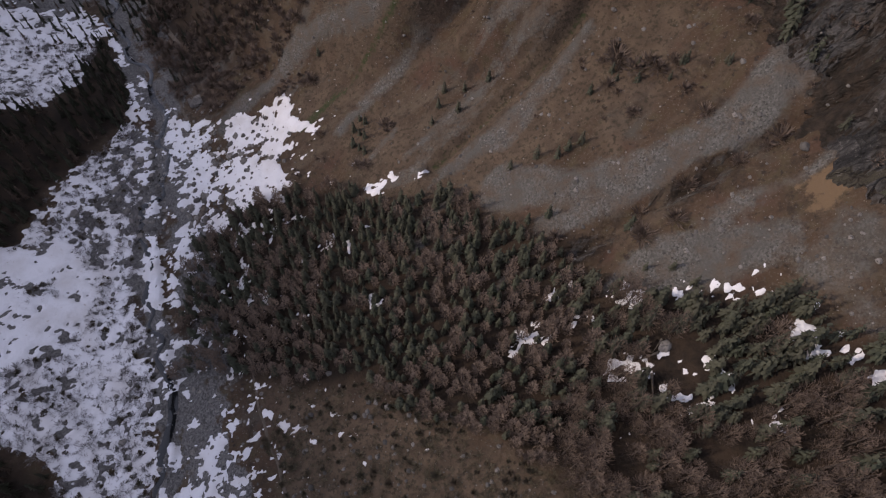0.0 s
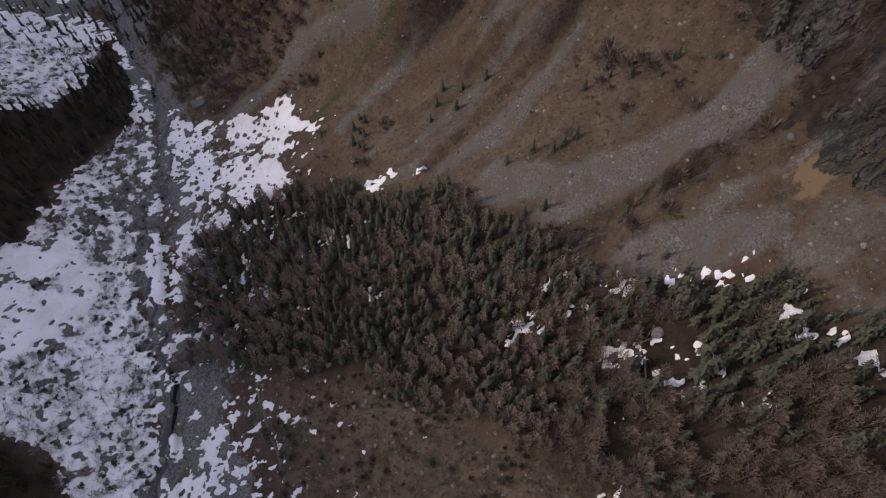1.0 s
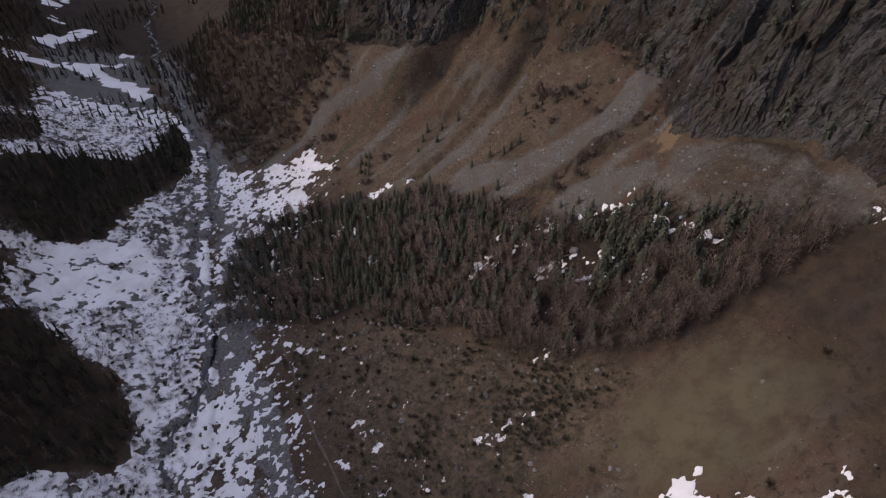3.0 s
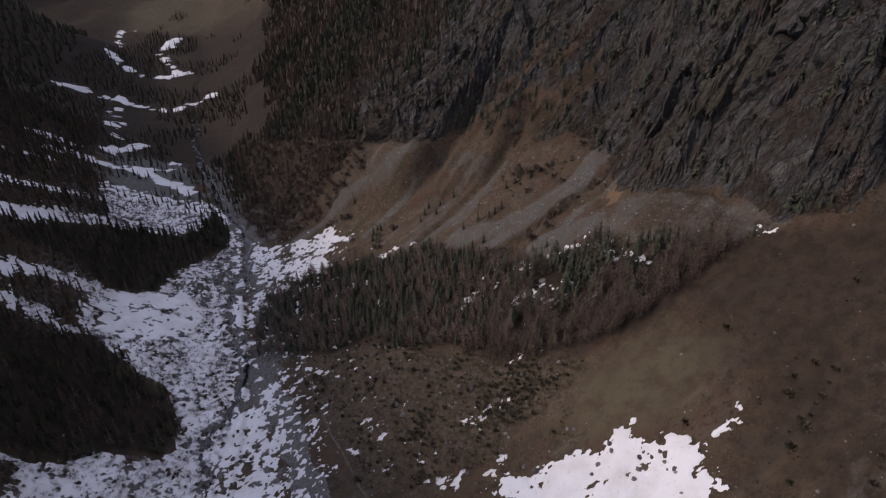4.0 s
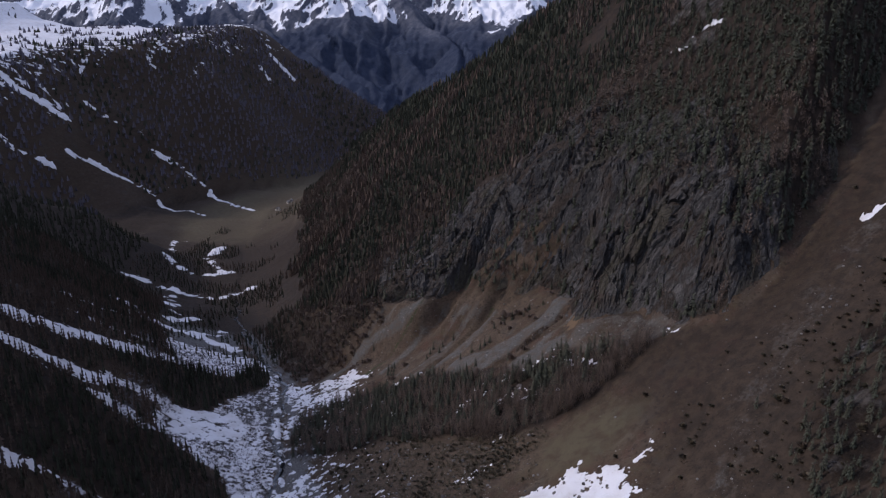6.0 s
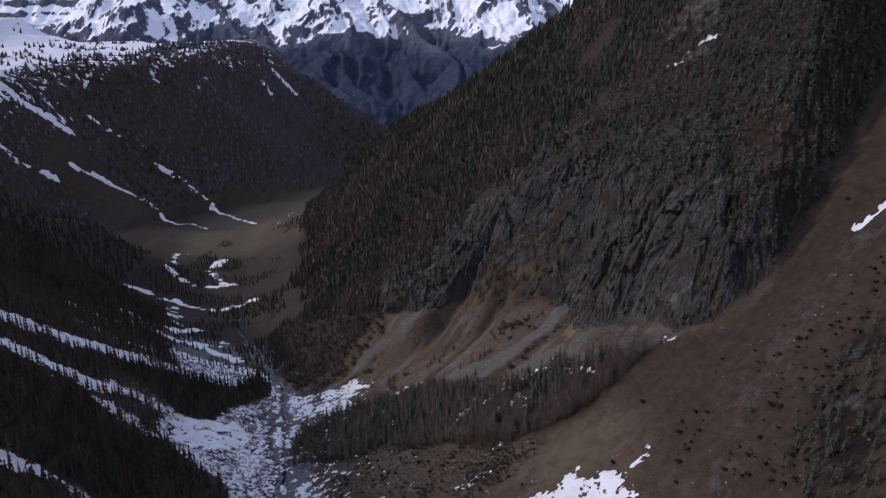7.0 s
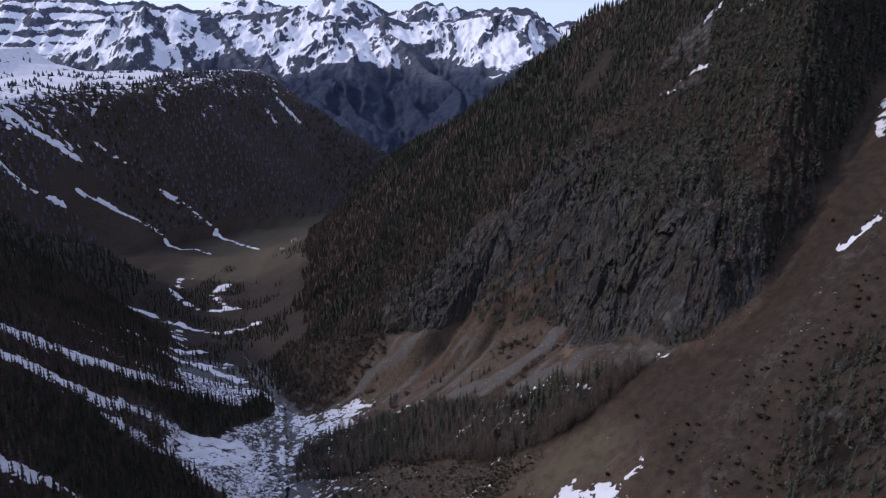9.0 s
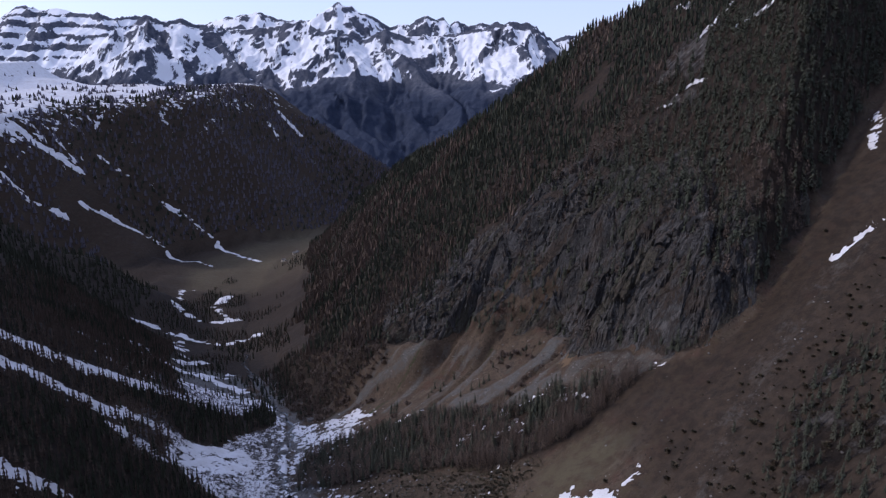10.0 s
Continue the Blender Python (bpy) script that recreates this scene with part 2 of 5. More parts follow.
def plain(name, a, b, size, rough=0.9, bump=0.4, depth=0.05):
    m, t, bsdf = material(name, rough)
    n = noisy(t, size, 5)
    put(t, bsdf.inputs["Base Color"], mixed(t, ranged(t, n, 0.35, 0.65), a, b))
    bumped(t, bsdf, n, bump, depth)
    return m


def stone_material(name, a, b):
    m, t, bsdf = material(name, 0.9)
    g = t.nodes.new("ShaderNodeNewGeometry")
    o = t.nodes.new("ShaderNodeObjectInfo")
    share = sums(t, "FRACT", sums(t, "ADD", g.outputs["Random Per Island"], o.outputs["Random"]))
    col = mixed(t, share, a, b)
    col = mixed(t, ranged(t, noisy(t, 0.3, 4), 0.5, 0.7), col, (0.06, 0.055, 0.05))
    put(t, bsdf.inputs["Base Color"], col)
    bumped(t, bsdf, noisy(t, 0.25, 4), 0.6, 0.08)
    return m


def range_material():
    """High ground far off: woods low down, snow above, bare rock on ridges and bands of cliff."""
    m, t, bsdf = material("hazed_high_ground", 0.9)
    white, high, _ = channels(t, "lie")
    # blue mixed into woods and rocks stands in for distance haze
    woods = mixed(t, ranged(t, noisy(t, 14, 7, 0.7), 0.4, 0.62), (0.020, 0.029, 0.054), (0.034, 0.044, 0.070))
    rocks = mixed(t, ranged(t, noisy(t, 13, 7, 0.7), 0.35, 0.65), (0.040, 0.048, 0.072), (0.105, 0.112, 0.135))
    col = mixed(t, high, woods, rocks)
    torn = sums(t, "MULTIPLY", sums(t, "SUBTRACT", noisy(t, 16, 8, 0.75, spot(t, (1, 0.6, 0.45))), 0.5), 1.3)
    col = mixed(t, ranged(t, sums(t, "ADD", white, torn), 0.46, 0.56), col, (0.80, 0.81, 0.84))
    put(t, bsdf.inputs["Base Color"], col)
    bumped(t, bsdf, noisy(t, 18, 7, 0.7), 0.7, 6.0)
    return m


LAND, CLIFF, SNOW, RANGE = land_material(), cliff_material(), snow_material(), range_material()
SPRUCE = leaf_material("spruce_needles", (0.028, 0.034, 0.024), (0.067, 0.074, 0.050), (0.084, 0.076, 0.053))
LARCH = leaf_material("bare_larch_twigs", (0.076, 0.056, 0.045), (0.168, 0.126, 0.098), (0.112, 0.082, 0.062), 0.7)
# far hill's twigs: paler and bluer, haze painted into the colour
HAZED_LARCH = leaf_material("hazed_larch_twigs", (0.100, 0.096, 0.122), (0.185, 0.172, 0.205), (0.140, 0.122, 0.136))
HEATH_TWIGS = leaf_material("heath_twigs", (0.056, 0.046, 0.031), (0.130, 0.105, 0.072), (0.078, 0.076, 0.044))
SHRUB = leaf_material("shrub_leaves", (0.036, 0.034, 0.023), (0.084, 0.072, 0.046), (0.098, 0.066, 0.046))
TWIGS = leaf_material("bare_twigs", (0.120, 0.110, 0.112), (0.250, 0.235, 0.235), (0.130, 0.115, 0.110))
BARK = plain("bark", (0.050, 0.038, 0.030), (0.095, 0.078, 0.065), 0.3)
BOULDER = stone_material("boulder_stone", (0.060, 0.056, 0.052), (0.215, 0.198, 0.178))
WALLING = stone_material("dry_stone", (0.10, 0.09, 0.08), (0.24, 0.22, 0.20))
PATH_EARTH = plain("trodden_earth", (0.075, 0.060, 0.047), (0.120, 0.100, 0.080), 0.8)
HOUSE_WALL = plain("limewashed_wall", (0.34, 0.31, 0.28), (0.48, 0.45, 0.41), 1.2)
TIMBER = plain("weathered_timber", (0.075, 0.060, 0.048), (0.15, 0.125, 0.10), 0.4)


def water_material():
    m, t, bsdf = material("stream_water", 0.12)
    bsdf.inputs["Specular IOR Level"].default_value = 0.5
    put(t, bsdf.inputs["Base Color"], mixed(t, ranged(t, noisy(t, 1.2, 4), 0.62, 0.72), (0.010, 0.012, 0.014), (0.14, 0.15, 0.16)))
    bumped(t, bsdf, noisy(t, 0.5, 3), 0.5, 0.08)
    return m


WATER = water_material()


# ---- shape of the land ----
def hashed(i, j, seed):
    n = (i * 374761393 + j * 668265263 + seed * 974634541) & 0xFFFFFFFF
    n = ((n ^ (n >> 13)) * 1274126177) & 0xFFFFFFFF
    return ((n ^ (n >> 16)) & 0xFFFF) / 65535.0


def grain(x, y, seed=0):
    """Smooth noise, 0 to 1, one cell a unit."""
    i, j = np.floor(x).astype(np.int64), np.floor(y).astype(np.int64)
    u, v = x - i, y - j
    u, v = u * u * u * (u * (u * 6 - 15) + 10), v * v * v * (v * (v * 6 - 15) + 10)
    a, b = hashed(i, j, seed), hashed(i + 1, j, seed)
    c, d = hashed(i, j + 1, seed), hashed(i + 1, j + 1, seed)
    return (a + (b - a) * u) * (1 - v) + (c + (d - c) * u) * v


def fractal(x, y, size, octaves=4, seed=0, keep=0.5):
    """Noise in octaves, about -1 to 1; its largest lumps are size metres."""
    total, weight, amount = 0.0, 0.0, 1.0
    for n in range(octaves):
        c, s = math.cos(0.7 + 1.1 * n), math.sin(0.7 + 1.1 * n)
        total = total + amount * (grain((x * c + y * s) / size + 17.3 * n, (y * c - x * s) / size - 9.1 * n, seed + n) * 2 - 1)
        weight, amount, size = weight + amount, amount * keep, size / 2.03
    return total / weight * 1.5


def ridged(x, y, size, octaves=4, seed=0):
    """Noise with sharp crests, 0 to 1."""
    total, weight, amount = 0.0, 0.0, 1.0
    for n in range(octaves):
        total = total + amount * (1 - np.abs(grain(x / size + 7.7 * n, y / size + 3.9 * n, seed + n) * 2 - 1))
        weight, amount, size = weight + amount, amount * 0.5, size / 2.1
    return total / weight


def facets(a, b, seed=0):
    """Broken stone: flat facets, one a cell. Heights, the distance to a facet's edge and each facet's own number."""
    i, j = np.floor(a).astype(np.int64), np.floor(b).astype(np.int64)
    first, second = np.full(np.shape(a), 9.0), np.full(np.shape(a), 9.0)
    high, own = np.zeros(np.shape(a)), np.zeros(np.shape(a))
    for di in (-1, 0, 1):
        for dj in (-1, 0, 1):
            ci, cj = i + di, j + dj
            da, db = a - ci - hashed(ci, cj, seed), b - cj - hashed(ci, cj, seed + 1)
            d = np.hypot(da, db)
            value = hashed(ci, cj, seed + 2)
            top = value + (hashed(ci, cj, seed + 3) - 0.5) * 1.6 * da + (hashed(ci, cj, seed + 4) - 0.5) * 1.6 * db
            near = d < first
            second = np.where(near, first, np.minimum(second, d))
            first, high, own = np.where(near, d, first), np.where(near, top, high), np.where(near, hashed(ci, cj, seed + 5), own)
    return high - 0.5, second - first, own


def step(a, b, v):
    u = np.clip((v - a) / (b - a), 0, 1)
    return u * u * (3 - 2 * u)


def along(line, x, y):
    """For points: the signed distance from a line of x, y, z (positive to its right), the height of its nearest point and how far along that lies."""
    line = np.array(line, float)
    best, side, height, run, start = np.full(np.shape(x), 1e18), np.zeros(np.shape(x)), np.zeros(np.shape(x)), np.zeros(np.shape(x)), 0.0
    for a, b in zip(line[:-1], line[1:]):
        e = b[:2] - a[:2]
        length = np.hypot(*e)
        u = np.clip(((x - a[0]) * e[0] + (y - a[1]) * e[1]) / length**2, 0, 1)
        px, py = x - a[0] - u * e[0], y - a[1] - u * e[1]
        d2 = px * px + py * py
        near = d2 < best
        best = np.where(near, d2, best)
        side = np.where(near, np.sign(px * e[1] - py * e[0]) + 1e-9, side)
        height = np.where(near, a[2] + u * (b[2] - a[2]), height)
        run = np.where(near, start + u * length, run)
        start += length
    return np.sqrt(best) * np.sign(side), height, run


def leaning(line, x, y, pitch=9.0):
    """The height of a line's points, the near ones counting most, with no break between its ends."""
    line = np.array(line, float)
    top, total = np.zeros(np.shape(x)), np.zeros(np.shape(x))
    for a, b in zip(line[:-1], line[1:]):
        length = np.hypot(*(b - a)[:2])
        count = max(1, int(length / (pitch if a[1] < 330 else 40)))
        for n in range(count):
            px, py, pz = a + (b - a) * (n + 0.5) / count
            w = (length / count) / ((x - px) ** 2 + (y - py) ** 2 + 16.0) ** 1.6
            top, total = top + w * pz, total + w
    return top / total


def rise(v, *legs):
    """A height profile: legs of (length, slope), the last one endless."""
    total, start = 0.0, 0.0
    for n, (length, slope) in enumerate(legs):
        part_of = np.maximum(v - start, 0) if n == len(legs) - 1 else np.clip(v - start, 0, length)
        total, start = total + part_of * slope, start + length
    return total


RIVER = [(-22, -200, 22), (-36, 100, 12), (-40, 150, 9.8), (-46, 190, 7.4), (-60, 250, 0), (-88, 300, -8), (-120, 400, -30), (-150, 520, -45),
         (-180, 640, -55), (-185, 700, -60), (-130, 800, -65), (-95, 900, -69), (-60, 1010, -73), (0, 1150, -78), (150, 1400, -84), (900, 2300, -110)]
CLIFF_FOOT = [(300, 395, 258), (200, 292, 176), (133, 219, 123), (120, 205, 112), (107, 190, 101), (97, 179, 92), (86, 169, 83), (75, 161, 74), (64, 158, 66), (55, 165, 57), (36, 200, 43), (20, 230, 40),
              (-6, 245, 34), (-40, 268, 19), (-72, 305, 0), (-98, 400, -25), (-116, 520, -34), (-135, 700, -43), (-105, 800, -58), (-60, 900, -66), (-20, 1010, -70), (200, 1250, -78), (900, 1900, -90)]
RIGHT_CREST = [(-172, 750, -58), (-46, 690, 37), (0, 550, 80), (39, 420, 115), (60, 360, 139), (89, 318, 160), (150, 260, 232), (300, 150, 420), (600, -50, 640)]
LEFT_CREST = [(-152, 525, -43), (-184, 482, -25), (-209, 462, -6), (-252, 420, 34), (-330, 345, 110), (-520, 150, 270), (-760, -250, 420)]
HILL_CREST = [(-1400, 1050, 230), (-666, 1100, 138), (-614, 1100, 143), (-587, 1100, 125), (-541, 1100, 113), (-427, 1110, 105), (-320, 1130, 108), (-273, 1150, 104), (-232, 1160, 67), (-174, 1190, 26), (-140, 1220, -3), (-82, 1280, -64)]
HILL_FOOT = [(-900, 300, 40), (-310, 560, -46), (-290, 640, -48), (-270, 720, -48), (-215, 790, -54), (-165, 835, -62), (-135, 910, -68), (-100, 1010, -74), (-60, 1150, -78), (60, 1450, -88), (500, 2000, -100)]


def blend(a, b, soft):
    """The greater of two heights, with a rounded joint."""
    h = np.clip(0.5 + 0.5 * (a - b) / soft, 0, 1)
    return b + (a - b) * h + soft * h * (1 - h)


def plan(x, y):
    """Heights and the measures from which the covers are told."""
    x, y = np.asarray(x, float), np.asarray(y, float)
    warp = fractal(x, y, 40, 3, 5) * 3
    d, zr, run = along(RIVER, x + warp * 0.4, y)
    m, zc, foot = along(CLIFF_FOOT, x + warp * 0.3, y + warp * 0.3)
    zc = leaning(CLIFF_FOOT, x, y)
    # chutes of rubble reach up between the buttresses
    m = m - step(320, 260, y) * step(56, 46, x) * step(-12, 4, m) * step(30, 14, m) * (ridged(foot + 0.5 * m, m * 0.2, 24, 3, 57) - 0.42) * 17
    right, left = np.maximum(d, 0), np.maximum(-d, 0)
    far = step(430, 620, y)
    floor = zr + rise(right, (9, 0.12), (14, 0.30), (30, 0.47), (26, 0.64), (1, 0.80))
    # brown slope and fan meet the foot of the cliff
    craggy = step(300, 255, y)
    into = np.maximum(m, 0)
    front = zc + rise(into, (14, 0.62), (51, 0.98), (1, 0.85)) * (1 - craggy) + rise(into, (3, 0.9), (1, 1.75)) * craggy
    front = np.where(m > 0, front, zc + 1.3 * m)
    upper = 94 + 1.1 * (np.maximum(x, 0) - 44) + 0.75 * np.minimum(x, 0) + 0.37 * (np.minimum(y, 340) - 269)
    upper = np.maximum(upper, zc + 0.25 * into)
    floor = np.minimum(floor, zc + 4.5 + 0.2 * into + 1.5 * np.maximum(-m, 0))
    crest, _, _ = along(RIGHT_CREST, x, y)
    back = leaning(RIGHT_CREST, x, y, 30) + 2 - 0.62 * np.maximum(-crest, 0) + 1.2 * np.maximum(crest, 0)
    mount = -blend(-(-blend(-front, -upper, 3.0)), -back, 5.0)
    z = blend(floor, mount, 1.5)
    # left side
    lcrest, _, _ = along(LEFT_CREST, x, y)
    near = step(400, 300, y)
    side = zr + rise(left, (8, 0.12), (20, 0.38), (1, 0.78)) * near + rise(left, (26, 0.08), (20, 0.32), (1, 0.72)) * (1 - near)
    lback = leaning(LEFT_CREST, x, y, 30) + 3 - 0.6 * np.maximum(lcrest, 0) + 1.2 * np.maximum(-lcrest, 0)
    low = zr + rise(left, (30, 0.04), (60, 0.06), (1, 0.09))
    wall = blend(low, -blend(-side, -lback, 6.0), 3.0)
    h, zh, _ = along(HILL_FOOT, x, y)
    hill = zh + rise(np.maximum(-h, 0), (40, 0.55), (1, 0.95))
    hcrest, zk, _ = along(HILL_CREST, x, y)
    cap = zk + fractal(x, y, 130, 4, 23) * 5 - 0.06 * np.maximum(hcrest, 0) - 0.75 * np.maximum(-hcrest, 0)
    hill = np.where(h < 0, -blend(-hill, -np.maximum(cap, -200), 8.0), -500)
    z = np.where(d < 0, blend(wall, hill, 5.0), z)
    z = z - 150 * step(1300, 1440, y)
    return dict(z=z, d=d, m=m, foot=foot, run=run, h=h, crest=crest, lcrest=lcrest, craggy=craggy * (m > -1), side=side - low)


def height(x, y, relief=1.0):
    """The land's height, with its relief."""
    p = plan(x, y)
    z = p["z"]
    ragged = fractal(x, y, 22, 3, 27) * 9
    rock = p["craggy"] * step(0, 8, p["m"]) * step(52, 30, p["m"] + ragged) * step(106, 90, p["z"] + ragged * 0.7)
    # crags: ribs that run down the slope, cut by ledges
    u = p["foot"] + 1.1 * p["m"]
    u = u + fractal(x, y, 9, 3, 33) * 2.2
    masses = ridged(u, p["m"] * 0.3, 27, 3, 29) - 0.5
    ribs = ridged(u, p["m"] * 0.3, 8.5, 4, 31) - 0.5
    ledges = np.mod(p["m"] * 0.16 + fractal(x, y, 11, 3, 39) * 1.3, 1.0)
    gullies = step(0.30, 0.04, np.abs(grain(u / 21, p["m"] / 70, 77) - 0.5) * 2)
    rock = rock * (1 - step(-0.02, -0.16, masses) * step(26, 12, p["m"]) * 0.9)
    z = z + rock * (masses * 15 * (0.3 + 0.7 * step(4, 34, x)) + ribs * 2.4 + ledges * 2.2 - gullies * 3.5)
    slope = step(4, 25, np.abs(p["d"]))
    z = z + slope * (fractal(x, y, 26, 4, 3) * 1.0 + fractal(x, y, 5, 3, 9) * 0.22) * (1 - rock)
    away = step(330, 600, y) * step(30, 90, np.abs(p["d"]))
    z = z + away * (ridged(x, y, 120, 5, 61) - 0.5) * 22 * step(112, 60, z)
    z = z + fractal(x, y, 3.0, 2, 13) * 0.10
    return z, p, rock


def spaced(lo, a, b, hi, fine, grow):
    """Line places: even from a to b, ever wider outside."""
    out, v, s = list(np.arange(a, b, fine)), b, fine
    while v < hi:
        out.append(v)
        s = fine + grow * (v - b)
        v += s
    v, before = a - fine, []
    while v > lo:
        before.append(v)
        v -= fine + grow * (a - v)
    return np.array(before[::-1] + out)


def grid_mesh(name, xs, ys, z, keep=None):
    nx, ny = len(xs), len(ys)
    co = np.empty((ny, nx, 3))
    co[..., 0], co[..., 1], co[..., 2] = xs[None, :], ys[:, None], z
    i = np.arange(ny * nx).reshape(ny, nx)
    quads = np.stack([i[:-1, :-1], i[:-1, 1:], i[1:, 1:], i[1:, :-1]], -1).reshape(-1, 4)
    co = co.reshape(-1, 3)
    used = None
    if keep is not None:
        quads = quads[keep.ravel()]
        used, quads = np.unique(quads, return_inverse=True)
        quads, co = quads.reshape(-1, 4), co[used]
    return raw_mesh(name, co, quads), used


def raw_mesh(name, co, faces, smooth=True):
    me = bpy.data.meshes.new(name)
    n, k = faces.shape
    me.vertices.add(len(co))
    me.vertices.foreach_set("co", np.ascontiguousarray(co, np.float32).ravel())
    me.loops.add(n * k)
    me.loops.foreach_set("vertex_index", np.ascontiguousarray(faces, np.int32).ravel())
    me.polygons.add(n)
    me.polygons.foreach_set("loop_start", np.arange(0, n * k, k, dtype=np.int32))
    me.polygons.foreach_set("use_smooth", np.full(n, smooth))
    me.update(calc_edges=True)
    return me


def paint(me, name, *channels):
    """Cover shares a vertex, as a colour attribute."""
    values = np.ones((len(me.vertices), 4), np.float32)
    for n, c in enumerate(channels):
        values[:, n] = np.clip(c, 0, 1).ravel()
    me.attributes.new(name, "FLOAT_COLOR", "POINT").data.foreach_set("color", values.ravel())

# ---- what covers the land ----
def within(outline, x, y):
    """How far inside an outline points lie, in metres; negative outside."""
    pts = np.array(outline, float)
    odd, best = np.zeros(np.shape(x), bool), np.full(np.shape(x), 1e18)
    for (ax, ay), (bx, by) in zip(pts, np.roll(pts, -1, 0)):
        odd ^= ((ay > y) != (by > y)) & (x < (bx - ax) * (y - ay) / (by - ay + 1e-12) + ax)
        u = np.clip(((x - ax) * (bx - ax) + (y - ay) * (by - ay)) / ((bx - ax) ** 2 + (by - ay) ** 2), 0, 1)
        best = np.minimum(best, (x - ax - u * (bx - ax)) ** 2 + (y - ay - u * (by - ay)) ** 2)
    return np.where(odd, 1, -1) * np.sqrt(best)


STREAM = [(-43, 118, 0), (-45, 135, 0), (-46, 149, 0), (-46, 156.5, 0), (-49, 160, 0), (-48.5, 163.5, 0), (-45.5, 168.5, 0), (-43.5, 174.5, 0), (-45, 181.5, 0), (-46.5, 187.5, 0), (-49, 195.5, 0), (-52, 202, 0), (-54.5, 209.5, 0), (-56, 217, 0), (-54.5, 226.5, 0), (-55, 234.5, 0), (-57.5, 243, 0), (-62.5, 251, 0), (-69, 266, 0), (-84, 296, 0), (-100, 335, 0), (-119, 398, 0)]
COBBLES = [(-48, 195, 0), (-43, 186, 0), (-38, 178, 0), (-32.5, 169, 0), (-29, 159, 0), (-26.5, 152, 0), (-24, 145, 0), (-20, 130, 0)]
ISLAND = [(-44, 176), (-38, 172), (-34, 161.5), (-31.5, 149), (-44.5, 149), (-45, 156), (-47.5, 160), (-44.5, 167)]
BOULDER_BED = [(-61.5, 240), (-55, 237), (-50, 214.5), (-55, 211), (-66, 212.5), (-73, 208), (-68, 222)]
FAN_WOOD = [(-46, 212), (-40, 216), (-32, 220), (-16, 215), (2, 206), (12, 197), (16, 190), (32, 186), (52, 166), (44, 163), (32, 161), (24, 161), (14, 166), (1, 175), (-10, 182), (-30, 188), (-44, 190)]
NEAR_WOOD = [(-84, 181), (-78, 187), (-68, 180), (-59, 174), (-54, 164), (-54, 156), (-65, 155), (-73, 149), (-110, 148), (-115, 180), (-100, 188)]
BANK_WOOD = [(-104, 209), (-98, 224), (-92, 233), (-84, 240), (-77, 241), (-74, 250), (-72, 264), (-64, 252), (-61, 240), (-67, 231), (-71, 220), (-72, 211), (-82, 206), (-94, 211)]
SNOW_FAN = [(-54.5, 240.5), (-47, 236.5), (-40.5, 238.5), (-34.5, 237.5), (-27, 231.5), (-31, 229), (-29.5, 225), (-33, 219), (-41, 215), (-47, 213.5), (-50.5, 225)]
FAN_TOP = [(-40, 233), (-39, 238), (-32.5, 236.5), (-26.5, 231.5), (-31, 230.5), (-36, 231)]
SNOW_FIELD = [(9, 140.5), (14, 140), (21, 140.5), (28, 141.5), (30, 138), (37, 135), (36, 131), (37.5, 126), (30, 122), (14, 127), (7, 134)]
SCREE_LOW = [(16, 191), (21, 195.5), (26, 195), (34, 193), (35, 189), (27, 188), (19, 190)]
SCREE_RIGHT = [(33, 188), (38, 193), (46, 187), (54, 173), (58, 164), (50, 168), (43, 174), (37, 180)]
STONY_RIGHT = [(40, 95), (44, 120), (46, 134), (57, 146), (72, 147), (92, 152), (112, 166), (125, 150), (125, 95)]
STONY_BAND = [(46, 108, 0), (52, 120, 0), (57.5, 130, 0), (67, 137, 0), (80, 147, 0), (95, 158, 0)]
OUTCROP = [(57, 95), (60, 110), (63, 119), (70, 128), (80, 133), (92, 138), (110, 142), (110, 95)]
# strips down the slope under the cliffs: their line and half-width
RUBBLE = [([(-43, 237, 0), (-38, 241.5, 0), (-31, 246, 0), (-24, 247, 0), (-14, 244, 0), (-6, 245, 0)], 1.7), ([(-2, 213.5, 0), (4, 216.8, 0), (9, 219.8, 0), (13, 223.2, 0), (17.5, 228.5, 0)], 1.25),
          ([(5, 209, 0), (13, 205, 0), (20, 204.6, 0), (27, 205, 0), (33, 207.5, 0), (38, 212, 0)], 3.0), ([(10, 201, 0), (16, 201.2, 0), (24, 203, 0), (33, 206, 0)], 1.6),
          ([(-20, 229, 0), (-13, 234, 0), (-6, 238, 0)], 0.7), ([(-9, 219, 0), (-2, 224, 0), (5, 227.6, 0)], 0.5), ([(27, 195, 0), (34, 197.5, 0), (40, 200, 0)], 0.8)]
# tongues of rubble and turf that reach up between the crags
TONGUES = [([(29, 200.6, 0), (37.5, 203.7, 0), (43, 209, 0), (48.7, 210, 0), (55, 213, 0)], 2.6), ([(47, 177.8, 0), (54, 176, 0), (60, 174, 0)], 3.0), ([(13, 229.7, 0), (22.5, 232.5, 0), (30, 235, 0), (41, 234, 0)], 1.8)]
GREEN_STRIPE = [(-27, 231, 0), (-24, 233.4, 0), (-17, 238, 0), (-10, 241.6, 0), (-6, 244, 0)]
DARK_GULLY = [(-5, 215.5, 0), (0, 218.7, 0), (5, 222.2, 0), (11, 225.8, 0), (16, 229.8, 0), (21, 233, 0)]
ROCK_GULLY = [(13, 196, 0), (18, 197.8, 0), (25, 200.3, 0), (31, 202.6, 0), (37.5, 204.4, 0), (42, 207, 0)]
GOLDEN = [(19, 148), (24, 155), (36, 157), (44, 150), (36, 140), (26, 142)]
STAINED = [(32, 197), (38, 199), (42, 194), (36, 193)]
